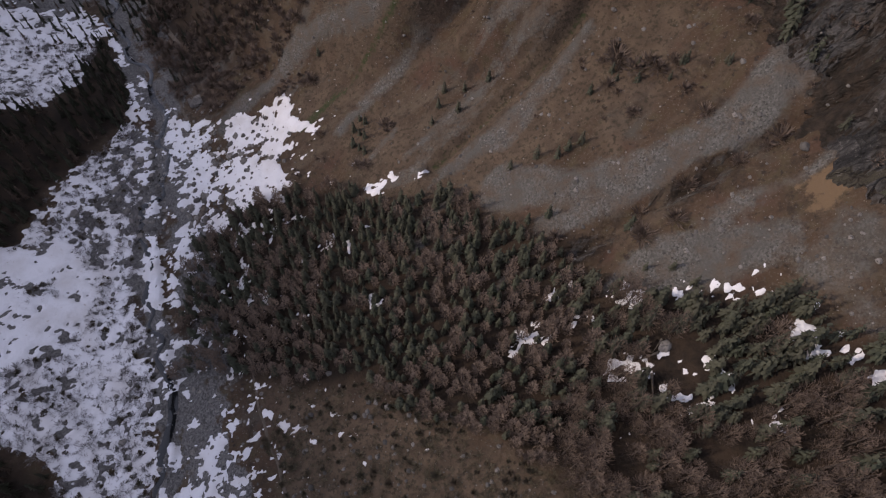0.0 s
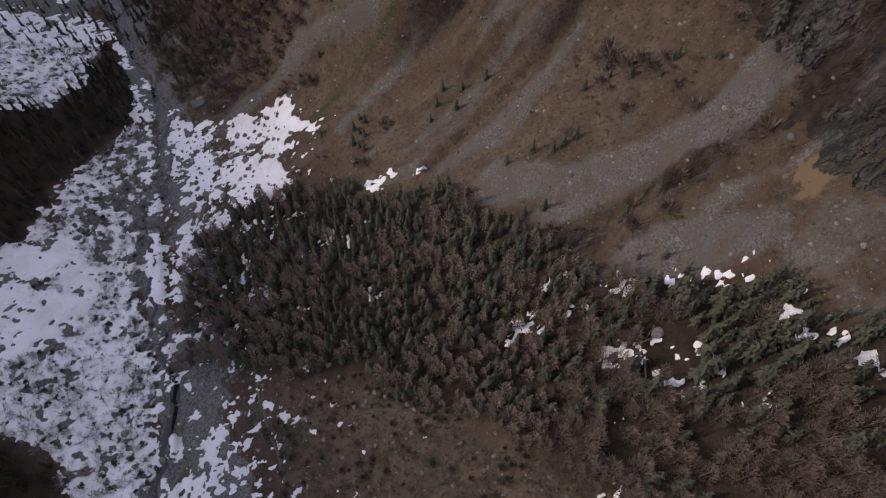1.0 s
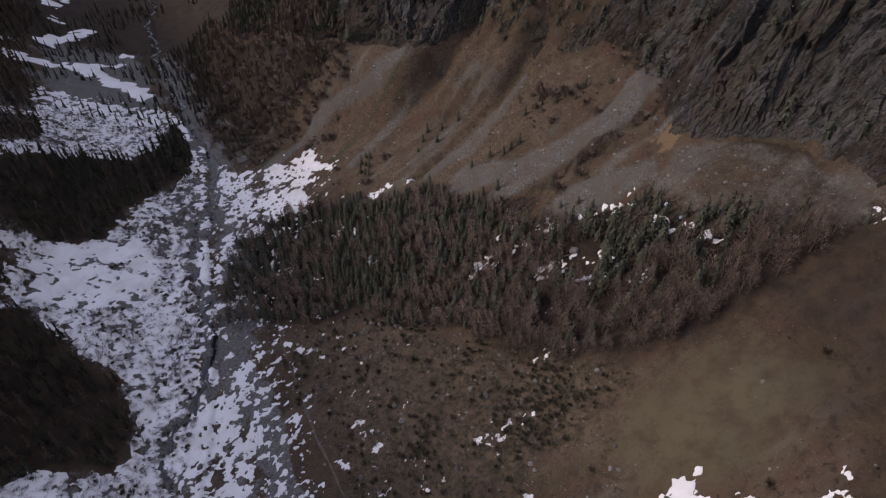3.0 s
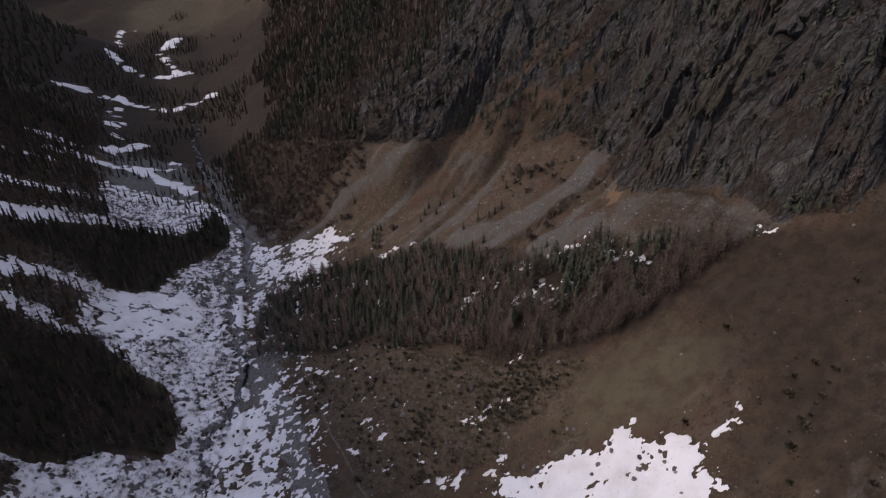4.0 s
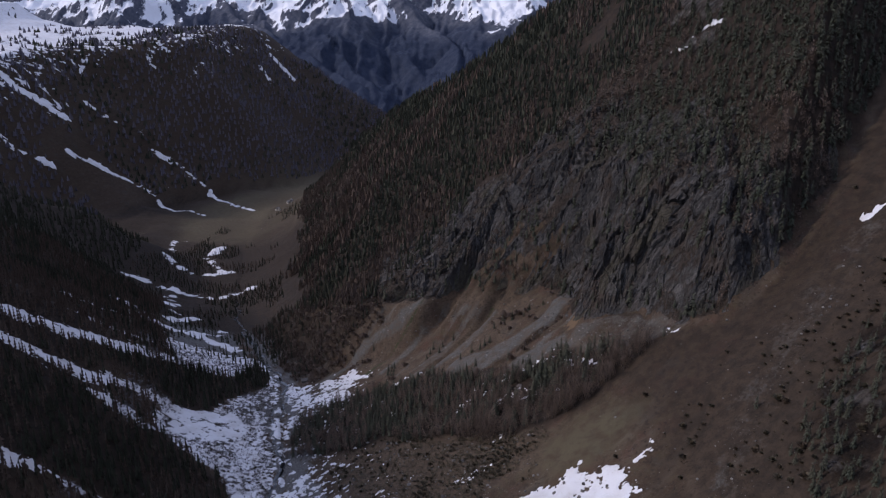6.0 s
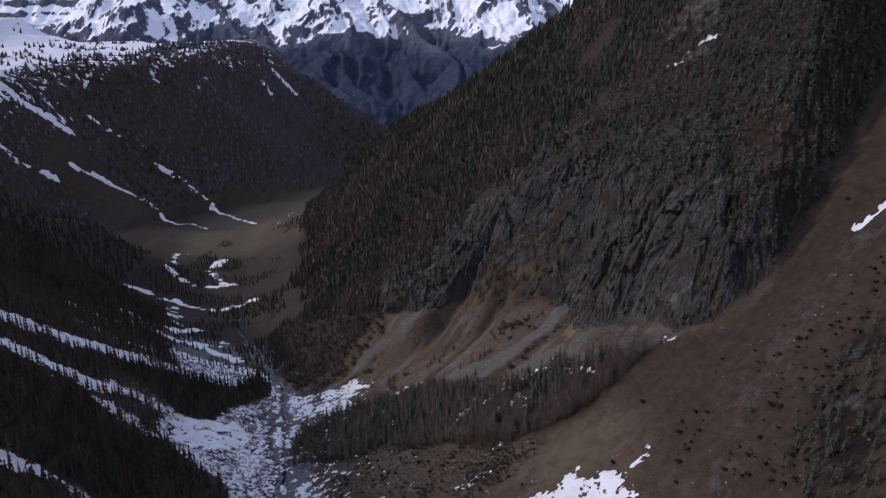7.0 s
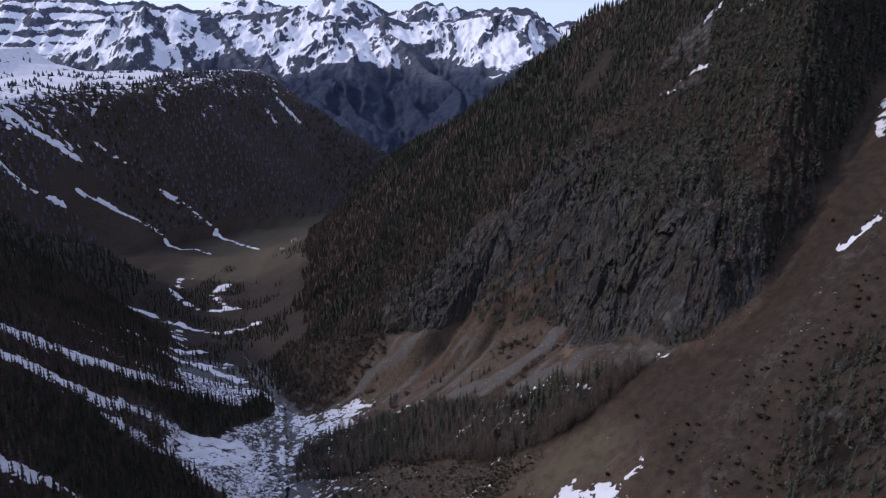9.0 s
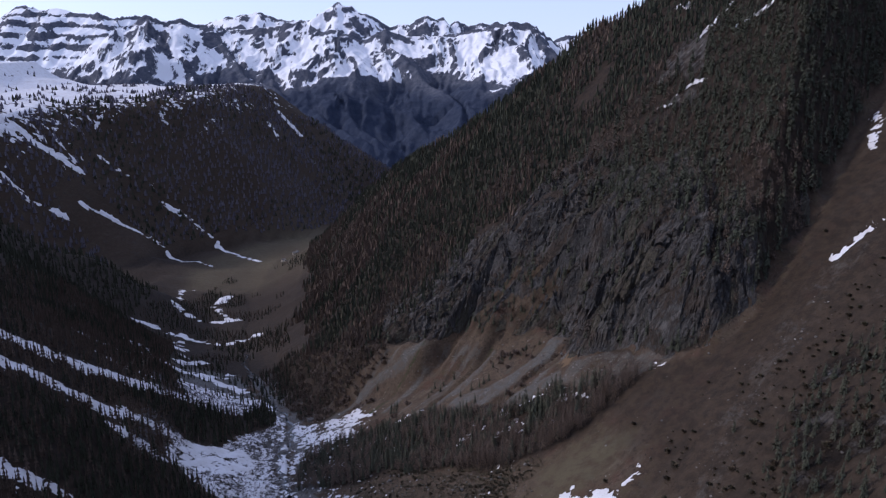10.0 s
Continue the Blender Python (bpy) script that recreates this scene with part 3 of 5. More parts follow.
HEATH_FLAT = [(-30, 188), (-10, 182), (1, 175), (14, 166), (24, 161), (20, 150), (6, 146), (-14, 145), (-24, 165)]
SPOTS_FAN = [(-11, 215, 2.2), (-14, 215.5, 1.2), (-7.5, 214.5, 1.0), (-18, 207, 1.4), (-22, 207.5, 1.4), (-26, 206.5, 1.2), (-15, 208, 0.9), (-14, 196, 0.9), (-33, 199, 1.0),
             (-38, 201, 1.3), (-36, 194.5, 1.2), (-31, 212, 1.3), (-28, 213, 1.1), (17.5, 189.5, 1.6), (20.5, 188.6, 1.2), (25, 188.2, 1.7), (28.0, 187.6, 1.2), (30.5, 187.2, 0.7)]
SPOTS_CLEARING = [(33.5, 180.6, 1.3), (34.6, 179.9, 1.3), (35.8, 178.6, 0.8), (17.2, 181.2, 1.4), (18.2, 179.7, 1.2), (20.8, 181.2, 0.8), (22.2, 181.0, 0.5), (24.6, 179.4, 0.7), (25.0, 177.8, 0.6), (22.6, 176.8, 0.9),
                  (24.2, 176.2, 0.5), (11.8, 187.5, 1.1), (7.2, 187.0, 1.2), (29.5, 172.5, 1.0), (37.8, 174.6, 1.2), (39, 175, 0.8), (16, 172.5, 0.9), (11.5, 193, 1.2), (10, 190.8, 1.1)]
SPOTS_HEATH = [(-10.4, 148.2, 1.6), (1.6, 141.2, 2.0), (-1.5, 143.3, 1.5), (6.7, 140.2, 1.0), (9.3, 156.1, 1.5), (7.0, 155.3, 1.0), (4.2, 154.2, 1.1), (5.7, 152.0, 0.7), (-14.7, 160.9, 1.2), (-12.1, 157.4, 0.9), (-8.9, 152.8, 0.9), (-0.9, 149.1, 1.0), (1.3, 149.3, 0.7), (-6.0, 152.7, 0.7), (-4.8, 149.3, 0.7), (-18.8, 180.0, 0.9), (-16.6, 177.9, 1.0), (-27.1, 179.8, 0.9), (-24.4, 179.8, 0.7), (14.5, 166.0, 0.6), (17.9, 163.9, 1.0), (-37.0, 188.4, 1.0), (-34.5, 188.2, 0.7), (-40.1, 181.7, 1.1), (-37.3, 178.2, 1.5), (-33.6, 176.4, 0.9), (-31.0, 172.8, 0.8), (-27.8, 164.6, 1.2), (-26.5, 160.2, 1.1), (-24.0, 153.4, 1.2), (-27.8, 152.7, 1.1), (-20.5, 152.0, 0.7), (7.8, 142.3, 1.5), (10.0, 143.6, 0.8)]
SPOTS_OVER = [(39.3, 135.4, 1.0), (40.6, 136, 0.8), (42.3, 137.6, 0.4), (-35, 188, 1.2), (-47.4, 191.5, 1.6), (-46.8, 190, 1.2), (56, 165, 0.6), (53, 166.5, 0.5), (-40, 197, 1.0), (-38.5, 199.5, 0.8)]
# snow left on the mountain's high ledges and on the brown slope: a line and its half-width
HIGH_SNOW = [([(90.4, 261.6, 0), (95.8, 261.5, 0), (101.5, 262.6, 0)], 0.5), ([(97.1, 248.9, 0), (101.0, 245.5, 0), (104.9, 242.5, 0)], 0.5), ([(73.3, 247.7, 0), (76.1, 243.2, 0)], 0.5), ([(78.6, 244.1, 0), (82.1, 243.1, 0), (85.4, 238.2, 0)], 0.5), ([(91.8, 294.5, 0), (93.7, 286.6, 0)], 0.5), ([(91.3, 160.7, 0), (94.3, 160.9, 0), (98.4, 162.1, 0), (103.0, 163.6, 0)], 0.55), ([(116.4, 194.0, 0), (125.7, 208.9, 0)], 0.55)]
# snow in gullies and across the valley: a line and its half-width
GULLIES_FAR = [([(-423, 708, 0), (-405, 705, 0), (-387, 710, 0), (-368, 713, 0)], 4.5), ([(-402, 640, 0), (-379, 641, 0), (-350, 649, 0)], 2.4), ([(-350, 676, 0), (-314, 696, 0), (-282, 696, 0), (-250, 686, 0), (-227, 671, 0)], 1.7),
               ([(-304, 762, 0), (-275, 764, 0), (-245, 752, 0), (-209, 718, 0), (-189, 703, 0)], 1.9), ([(-365, 758, 0), (-340, 763, 0)], 1.6), ([(-247, 1095, 0), (-219, 1091, 0)], 5.0), ([(-250, 1030, 0), (-235, 1010, 0)], 3.0)]
VALLEY_SNOW = [([(-192, 486, 0), (-179, 467, 0), (-170, 460, 0), (-151, 452, 0), (-143, 463, 0)], 2.6), ([(-169, 506, 0), (-157, 482, 0), (-147, 463, 0)], 1.6), ([(-172, 515, 0), (-168, 540, 0)], 4.0), ([(-215, 560, 0), (-200, 520, 0)], 0.8),
               ([(-179, 396, 0), (-171, 404, 0), (-157, 406, 0), (-139, 397, 0), (-128, 392, 0), (-122, 409, 0), (-117, 422, 0)], 2.4), ([(-157, 406, 0), (-152, 381, 0), (-130, 332, 0)], 0.9), ([(-136, 288, 0), (-127, 297, 0), (-121, 312, 0), (-116, 326, 0)], 2.2),
               ([(-126, 282, 0), (-120, 289, 0), (-112, 294, 0), (-100, 300, 0), (-100, 309, 0)], 1.6), ([(-123, 285, 0), (-109, 293, 0), (-97, 291, 0), (-85, 279, 0)], 3.2)]
# strips of snow across the shaded slope
SLOPE_SNOW = [([(-145, 212, 0), (-128, 230, 0), (-118, 238, 0), (-107, 249, 0), (-95, 262, 0), (-78, 264, 0)], 2.4), ([(-135, 192, 0), (-118, 207, 0), (-108, 217, 0), (-102, 222, 0), (-96, 230, 0), (-91, 241, 0), (-82, 247, 0), (-75, 244, 0)], 3.2),
              ([(-124, 179, 0), (-112, 188, 0), (-98, 196, 0), (-94, 200, 0), (-86, 204, 0), (-79, 207, 0)], 2.8), ([(-104, 184, 0), (-94, 188, 0), (-87, 187, 0), (-78, 186, 0)], 1.8), ([(-150, 240, 0), (-135, 256, 0), (-122, 270, 0)], 1.2),
              ([(-115, 134, 0), (-98, 142, 0), (-87, 148, 0), (-70, 150, 0)], 1.8)]


def bands(x, y):
    """Across the left slope: strips of snow (positive) between rows of trees."""
    rag = fractal(x, y, 14, 3, 21) * 1.3
    inside = np.full(np.shape(x), -3.0)
    for line, half in SLOPE_SNOW:
        inside = np.maximum(inside, strip(line, half, x, y, rag))
    return inside / 2


def strip(line, half, x, y, rag=0.0):
    """How far inside a strip along a line points lie."""
    return half - np.abs(along(line, x, y)[0] + rag)


def rubble(x, y):
    """How far inside the loose stone on the slope points lie."""
    rag = fractal(x, y, 5, 3, 103) * 0.7
    inside = np.full(np.shape(x), -99.0)
    for line, half in RUBBLE:
        inside = np.maximum(inside, strip(line, half, x, y, rag))
    return np.maximum(inside, np.maximum(within(SCREE_LOW, x, y), within(SCREE_RIGHT, x, y)))


def snowy(x, y, p):
    """How deep the snow lies, in quarter metres; below 0 there is none."""
    rag = fractal(x, y, 4.2, 4, 71, 0.7) * 1.5
    fine = fractal(x, y, 1.45, 3, 83, 0.9) * 1.2
    lumps = fractal(x, y, 2.6, 3, 85, 0.7) * 1.1
    wx, wy = x + fractal(x, y, 2.4, 4, 87, 0.7) * 2.0, y + fractal(x, y, 2.4, 4, 89, 0.7) * 2.0
    s = np.full(np.shape(x), -9.0)
    left = -p["d"]
    flat_left = np.minimum(left + 0.6 + rag * 2.5, 38 - left) * 0.5
    bare = np.minimum(within(BANK_WOOD, x, y), 6) * -0.8
    bare = np.minimum(bare, np.minimum(within(NEAR_WOOD, x, y), 6) * -0.8)
    cover = 1.1 - 0.95 * step(-2, 3, within(BOULDER_BED, x, y)) + 0.7 * rag + 1.2 * lumps + 2.0 * fine
    open_floor = step(48, 30, left) * step(120, 142, y + rag * 4) * step(300, 262, y)
    s = np.maximum(s, np.where(left > 0, np.minimum(np.minimum(flat_left, cover), bare + rag) - (1 - open_floor) * 9, -9))
    # smooth snow on the meadow at the left
    meadow = np.minimum(within([(-80, 205), (-66, 212), (-60, 200), (-62, 190), (-78, 190)], x, y) * 0.4, 0.75) + 0.8 * rag + 1.5 * fine
    s = np.maximum(s, np.minimum(meadow, bare + rag))
    # strips up the left slope
    upper = step(22, 34, left) * step(118, 132, y) * step(470, 400, y) * step(150, 90, left)
    strips = bands(x, y) * 1.1 - 0.15 + 0.7 * rag + 1.0 * fine - (1 - upper) * 9
    s = np.maximum(s, np.minimum(strips, bare + 0.6 * rag))
    # stony bank right of the stream
    bank = np.minimum(p["d"] - 1, 17 - p["d"]) * 0.10 - 1.35 + 0.55 * step(186, 196, y) + 1.0 * rag + 1.9 * fine - (1 - step(250, 236, y)) * 9 - step(150, 130, y) - step(-2, 2, within(FAN_WOOD, x, y)) * 0.9
    s = np.maximum(s, np.where(p["d"] > 0, bank, -9))
    s = np.maximum(s, np.minimum(within(ISLAND, x, y) * 0.4, 0.7) + 0.9 * rag + 1.6 * fine)
    s = np.maximum(s, np.minimum(within(SNOW_FAN, x, y) * 0.45, 0.62) + 0.5 * rag + 1.9 * lumps + 0.9 * fine)
    s = np.maximum(s, np.minimum(within(FAN_TOP, x, y) * 0.6, 1.0) + 0.6 * rag + 0.9 * fine)
    s = np.maximum(s, np.minimum(within(SNOW_FIELD, x, y) * 0.5, 1.3 - 0.9 * step(20, 8, x)) + 0.9 * rag + 0.9 * fine)
    # cobbles washed bare
    s = np.where(p["d"] > -6, np.minimum(s, -strip(COBBLES, 2.2, x, y, rag) * 0.5 + 2.2 * fine), s)
    for group in (SPOTS_FAN, SPOTS_CLEARING, SPOTS_HEATH, SPOTS_OVER):
        for cx, cy, r in group:
            near = (np.abs(x - cx) < r * 3) & (np.abs(y - cy) < r * 3)
            if near.any():
                s[near] = np.maximum(s[near], (min(r, 1.7) * 0.74 - np.hypot((wx[near] - cx) * 0.9, (wy[near] - cy) * 1.35)) * 0.9 + 0.45 * rag[near] + 1.0 * fine[near] - 0.15)
    for line, half in HIGH_SNOW:
        s = np.maximum(s, strip(line, half, x, y, rag * 0.4) + 1.2 * fine + 0.3 * rag)
    # the stream and its pebble banks keep open
    wet = np.abs(along(STREAM, x, y)[0] + 0.5 * rag) - 0.9 - 0.4 * step(178, 190, y)
    return np.minimum(s, wet * 0.7 + 1.5 * fine)


def snowy_far(x, y, p):
    rag = fractal(x, y, 26, 4, 91, 0.6)
    torn = fractal(x, y, 5.5, 3, 93, 0.9)
    s = np.full(np.shape(x), -9.0)
    for line, half in GULLIES_FAR:
        s = np.maximum(s, (half * 0.9 - np.abs(along(line, x, y)[0] + rag * 1.5)) * 0.42 + torn * 1.5)
    for line, half in VALLEY_SNOW:
        s = np.maximum(s, (half * 0.62 - np.abs(along(line, x, y)[0] + rag * 2.0)) * 0.4 + torn * 1.7)
    # thin parallel runs beside the gullies, and specks over the hill
    down, across = -0.95 * x + 0.3 * y, 0.3 * x + 0.95 * y
    runs = fractal(across, down * 0.1, 7, 3, 97, 0.6) * 1.3 + rag * 0.9 - 1.2
    s = np.maximum(s, runs - (1 - step(-500, -430, x) * step(-330, -365, x) * step(600, 630, y) * step(790, 750, y)) * 9)
    hill = np.where((p["h"] < -20) & (p["d"] < 0) & (y > 600), 0.0, -9.0)
    s = np.maximum(s, hill + torn * 1.5 + fractal(x, y, 60, 3, 99) * 0.9 - 2.0)
    high = (plan_high(x, y, p) - 46) * 0.026 + fractal(x * 1.6, y * 0.6, 36, 5, 95, 0.75) * 1.5 + torn * 1.9 - 0.45 - step(-450, -350, x) * 1.6
    return np.maximum(s, high)


def plan_high(x, y, p):
    """Height of the hill across the valley, elsewhere nought."""
    return np.where((p["h"] < -40) & (p["d"] < 0) & (y > 600), p["z"], 0)

# ---- the land ----
XS = spaced(-1500, -118, 108, 1500, 0.76, 0.034)
YS = spaced(-300, 116, 300, 2400, 0.76, 0.030)
GX, GY = np.meshgrid(XS, YS)
GZ, GP, GROCK = height(GX, GY)
# runnels worn into the slope
worn_in = fractal(GX, GY, 5, 3, 103) * 0.7
GZ = GZ - 1.5 * step(-0.8, 0.9, strip(DARK_GULLY, 0.9, GX, GY, worn_in * 0.5)) - 1.5 * step(-0.8, 0.8, strip(ROCK_GULLY, 0.7, GX, GY, worn_in)) + 0.35 * step(-0.5, 1.2, rubble(GX, GY)) * (GY > 185)


def level_at(x, y):
    """The ground's height at places, from its mesh."""
    x, y = np.asarray(x, float), np.asarray(y, float)
    i = np.clip(np.searchsorted(XS, x) - 1, 0, len(XS) - 2)
    j = np.clip(np.searchsorted(YS, y) - 1, 0, len(YS) - 2)
    u, v = (x - XS[i]) / (XS[i + 1] - XS[i]), (y - YS[j]) / (YS[j + 1] - YS[j])
    return (GZ[j, i] * (1 - u) + GZ[j, i + 1] * u) * (1 - v) + (GZ[j + 1, i] * (1 - u) + GZ[j + 1, i + 1] * u) * v


def cover_shares(x, y, p, rock):
    rag = fractal(x, y, 6, 4, 101, 0.65) * 1.8
    soft = lambda d, w=2.4: np.clip(0.5 + (d + rag * 1.3) / (2 * w), 0, 1)
    scree = np.clip(0.65 + (rubble(x, y) + rag * 0.4) / 2.0, 0, 1)
    scree = scree * (1 - 0.5 * soft(within(SCREE_RIGHT, x, y), 2.0))
    scree = np.maximum(scree, soft(within(STONY_RIGHT, x, y), 3) * (0.20 + 0.16 * fractal(x, y, 10, 3, 117)))
    scree = np.maximum(scree, soft(strip(STONY_BAND, 3.0, x, y, rag * 2.5), 3) * 0.48)
    # thin runs of stone between turf on the whole slope
    down = 0.55 * x - 0.83 * y + fractal(x, y, 12, 3, 105) * 2.5
    runs = fractal(down, (0.83 * x + 0.55 * y) * 0.16, 3.4, 4, 107, 0.65) * step(-48, -30, p["m"]) * step(3, -2, p["m"]) * step(186, 196, y) * step(300, 262, y)
    scree = np.maximum(scree, step(0.25, 0.62, runs) * 0.62)
    ravine = np.maximum(strip(ROCK_GULLY, 0.7, x, y, rag * 0.4), strip(DARK_GULLY, 0.8, x, y, rag * 0.4))
    scree *= 1 - soft(ravine, 0.6)
    gravel = np.maximum(strip(STREAM, 1.5, x, y, rag * 0.8), strip(COBBLES, 2.6, x, y, rag * 1.0))
    gravel = np.maximum(gravel, within(BOULDER_BED, x, y) * 0.3 - 0.3)
    gravel = np.maximum(gravel, np.minimum(p["d"] + 3, 12 - p["d"]) * 0.25 - 1.2 + rag * 0.8)
    wooded = np.maximum(within(NEAR_WOOD, x, y), within(BANK_WOOD, x, y))
    gravel = np.maximum(gravel, np.minimum(np.minimum(34 + p["d"], -p["d"]) * 0.2, -0.6 - 0.6 * wooded) - 0.5 + rag * 0.6)
    gravel = np.clip(0.5 + gravel * 0.5, 0, 1) * step(100, 130, y) * step(330, 290, y)
    bluff = step(0.48, 0.62, 0.5 + fractal(x, y, 18, 4, 113) * 0.4) * step(20, 60, p["m"]) * step(330, 250, y)
    cliff = np.maximum(rock, bluff * 0.75 * (p["m"] > 0))
    cliff = np.maximum(cliff, soft(strip(ROCK_GULLY, 0.6, x, y, rag * 0.4), 0.6) * 0.55)
    cliff = np.maximum(cliff, soft(within(OUTCROP, x, y), 3) * step(-0.1, 0.3, fractal(x, y, 7, 3, 115)) * 0.9)
    heath = np.maximum(soft(within(HEATH_FLAT, x, y), 3) * 0.9, soft(strip(DARK_GULLY, 0.7, x, y, rag * 0.4), 0.7))
    heath = np.maximum(heath, soft(within(STONY_RIGHT, x, y), 4) * 0.75)
    heath = np.maximum(heath, step(-0.2, -0.6, runs) * 0.8)
    heath = np.maximum(heath, step(0.0, 0.5, fractal(x, y, 15, 3, 127)) * step(-45, -20, p["m"]) * step(6, 0, p["m"]) * step(190, 205, y) * 0.8)
    # open brown slope, darkened in colour to stand in for weaker sun
    dimmed_slope = step(34, 50, x + rag * 2) * step(230, 190, y) * step(2, -2, p["m"])
    field = np.maximum(soft(within(GOLDEN, x, y), 4) * 0.9, 0.0)
    field = np.maximum(field, step(520, 600, y) * step(940, 840, y) * step(90, 40, np.abs(p["d"])) * 0.8)
    litter_dim = soft(within(FAN_WOOD, x, y), 2)
    litter_dim = np.maximum(litter_dim, soft(within(NEAR_WOOD, x, y), 2))
    litter_dim = np.maximum(litter_dim, soft(within(BANK_WOOD, x, y), 2))
    litter_dim = np.maximum(litter_dim, np.maximum(step(30, 50, p["m"]), step(0, 6, p["m"]) * step(250, 275, y)))
    # forest floor above the cliffs, its darkness also painted for missing cloud shade
    litter_dim = np.maximum(litter_dim, step(80, 90, p["z"] + rag * 3) * step(1, 5, p["m"] + rag) * (p["d"] > 0))
    cliff = cliff * (1 - 0.75 * step(0, 6, p["m"]) * step(265, 300, y))
    litter_dim = np.maximum(litter_dim, step(40, 60, -p["d"]))
    litter_dim = np.maximum(litter_dim, soft(np.minimum(y - 0.25 * (x + 45) - 251, 4 + p["m"] + 30), 3) * step(2, 9, p["d"]) * step(3, 0, p["m"]) * (y > 225) * 0.85)
    litter_dim = np.maximum(litter_dim, step(285, 315, y) * step(590, 530, y + rag * 12) * 0.9)
    # no woods here: the dark floor colour only dims the slope
    litter_dim = np.maximum(litter_dim, dimmed_slope * 0.74)
    litter_dim = np.maximum(litter_dim, step(1150, 1300, y))
    litter_dim = litter_dim * (1 - 0.7 * field) * (1 - 0.45 * ((p["h"] < 0) & (p["d"] < 0) & (y > 560)))
    stain = soft(within(STAINED, x, y), 1.0) * 0.7
    moss = soft(strip(GREEN_STRIPE, 1.0, x, y, rag * 0.3) - rag * 1.0, 0.9) * 0.62
    moss = np.maximum(moss, soft(strip(DARK_GULLY, 0.8, x, y, rag * 0.2) - rag * 1.0, 0.5) * 0.45)
    stain = np.maximum(stain, rock * step(0.3, 0.8, fractal(x, y, 8, 4, 133)) * 0.5)
    return (cliff, scree, gravel), (heath, field, litter_dim), (stain, moss)


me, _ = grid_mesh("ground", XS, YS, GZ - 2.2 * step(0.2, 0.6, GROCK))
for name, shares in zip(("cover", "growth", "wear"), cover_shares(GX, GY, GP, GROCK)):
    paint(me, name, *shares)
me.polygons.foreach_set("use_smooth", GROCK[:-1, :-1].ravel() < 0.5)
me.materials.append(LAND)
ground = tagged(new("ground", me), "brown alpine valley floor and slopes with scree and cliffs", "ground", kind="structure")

# bare rock stands out of it
PITCH = 0.33
cx, cy = np.arange(-24, 134, PITCH), np.arange(154, 300, PITCH)
CX, CY = np.meshgrid(cx, cy)
CZ, CP, CROCK = height(CX, CY)
lean_ = CP["foot"] + 0.9 * CP["m"] + fractal(CX, CY, 13, 4, 51) * 5.0
run_ = 2 * CP["m"] + fractal(CX, CY, 11, 4, 53) * 7.0
large, edge_large, own_large = facets(lean_ / 4.2, run_ / 8.5, 301)
small, edge_small, own_small = facets(lean_ / 1.3 + 0.4 * own_large, run_ / 2.6, 311)
chute = step(0.16, 0.55, fractal(CP["foot"] + 1.1 * CP["m"] + fractal(CX, CY, 9, 3, 58) * 2.2, CP["m"] * 0.16, 11, 4, 59, 0.6) + 0.3 * step(18, 4, CP["m"]))
for line, half in TONGUES:
    chute = np.maximum(chute, step(-1.2, 0.8, strip(line, half, CX, CY, fractal(CX, CY, 6, 3, 61) * 1.4)))
CZ = CZ + (CROCK - 0.14) * 1.5 - CROCK * chute * 1.2
# the facets stand out square to the face
gy, gx = np.gradient(CZ, PITCH)
steep = np.sqrt(1 + gx * gx + gy * gy)
stand = CROCK * (1 - 0.85 * chute) * (large * 1.2 + small * 0.8 + fractal(CX, CY, 2.2, 3, 55, 0.7) * 0.35 - step(0.10, 0.0, edge_large) * 0.6 - step(0.12, 0.0, edge_small) * 0.22)
keep = np.maximum.reduce([CROCK[:-1, :-1], CROCK[1:, :-1], CROCK[:-1, 1:], CROCK[1:, 1:]]) > 0.05
me, used = grid_mesh("cliff", cx, cy, CZ, keep)
co = np.empty(len(me.vertices) * 3)
me.vertices.foreach_get("co", co)
co = co.reshape(-1, 3) + np.stack([(k * stand / steep).ravel()[used] for k in (-gx, -gy, 1.0)], -1)
me.vertices.foreach_set("co", co.ravel())
me.polygons.foreach_set("use_smooth", np.zeros(len(me.polygons), bool))
paint(me, "facet", own_large.ravel()[used], own_small.ravel()[used], chute.ravel()[used])
me.materials.append(CLIFF)
tagged(new("cliff", me), "steep dark grey broken rock face with brown ledges", "cliff", kind="structure")



def cliff_at(x, y):
    """The height of ground or bare rock at places."""
    x, y = np.asarray(x, float), np.asarray(y, float)
    i = np.clip(np.round((x - cx[0]) / PITCH).astype(int), 0, len(cx) - 1)
    j = np.clip(np.round((y - cy[0]) / PITCH).astype(int), 0, len(cy) - 1)
    there = (CROCK[j, i] > 0.08) & (x > cx[0]) & (x < cx[-1]) & (y > cy[0]) & (y < cy[-1])
    return np.where(there, CZ[j, i], level_at(x, y)), np.where(there, CROCK[j, i], 0)


# snow that lies on it: near, fine; far, on the ground's own lines
sx, sy = np.arange(-138, 62, 0.3), np.arange(118, 275, 0.3)
SX, SY = np.meshgrid(sx, sy)
depth = snowy(SX, SY, plan(SX, SY))
keep = np.maximum.reduce([depth[:-1, :-1], depth[1:, :-1], depth[:-1, 1:], depth[1:, 1:]]) > 0
me, _ = grid_mesh("snow", sx, sy, level_at(SX, SY) + np.clip(depth, -1.0, 1.0) * 0.24, keep)
me.materials.append(SNOW)
tagged(new("snow", me), "old patchy snow lying over the valley floor", "snow", kind="stuff")
sx, sy = np.arange(62, 170, 0.4), np.arange(140, 330, 0.4)
SX, SY = np.meshgrid(sx, sy)
depth = snowy(SX, SY, plan(SX, SY))
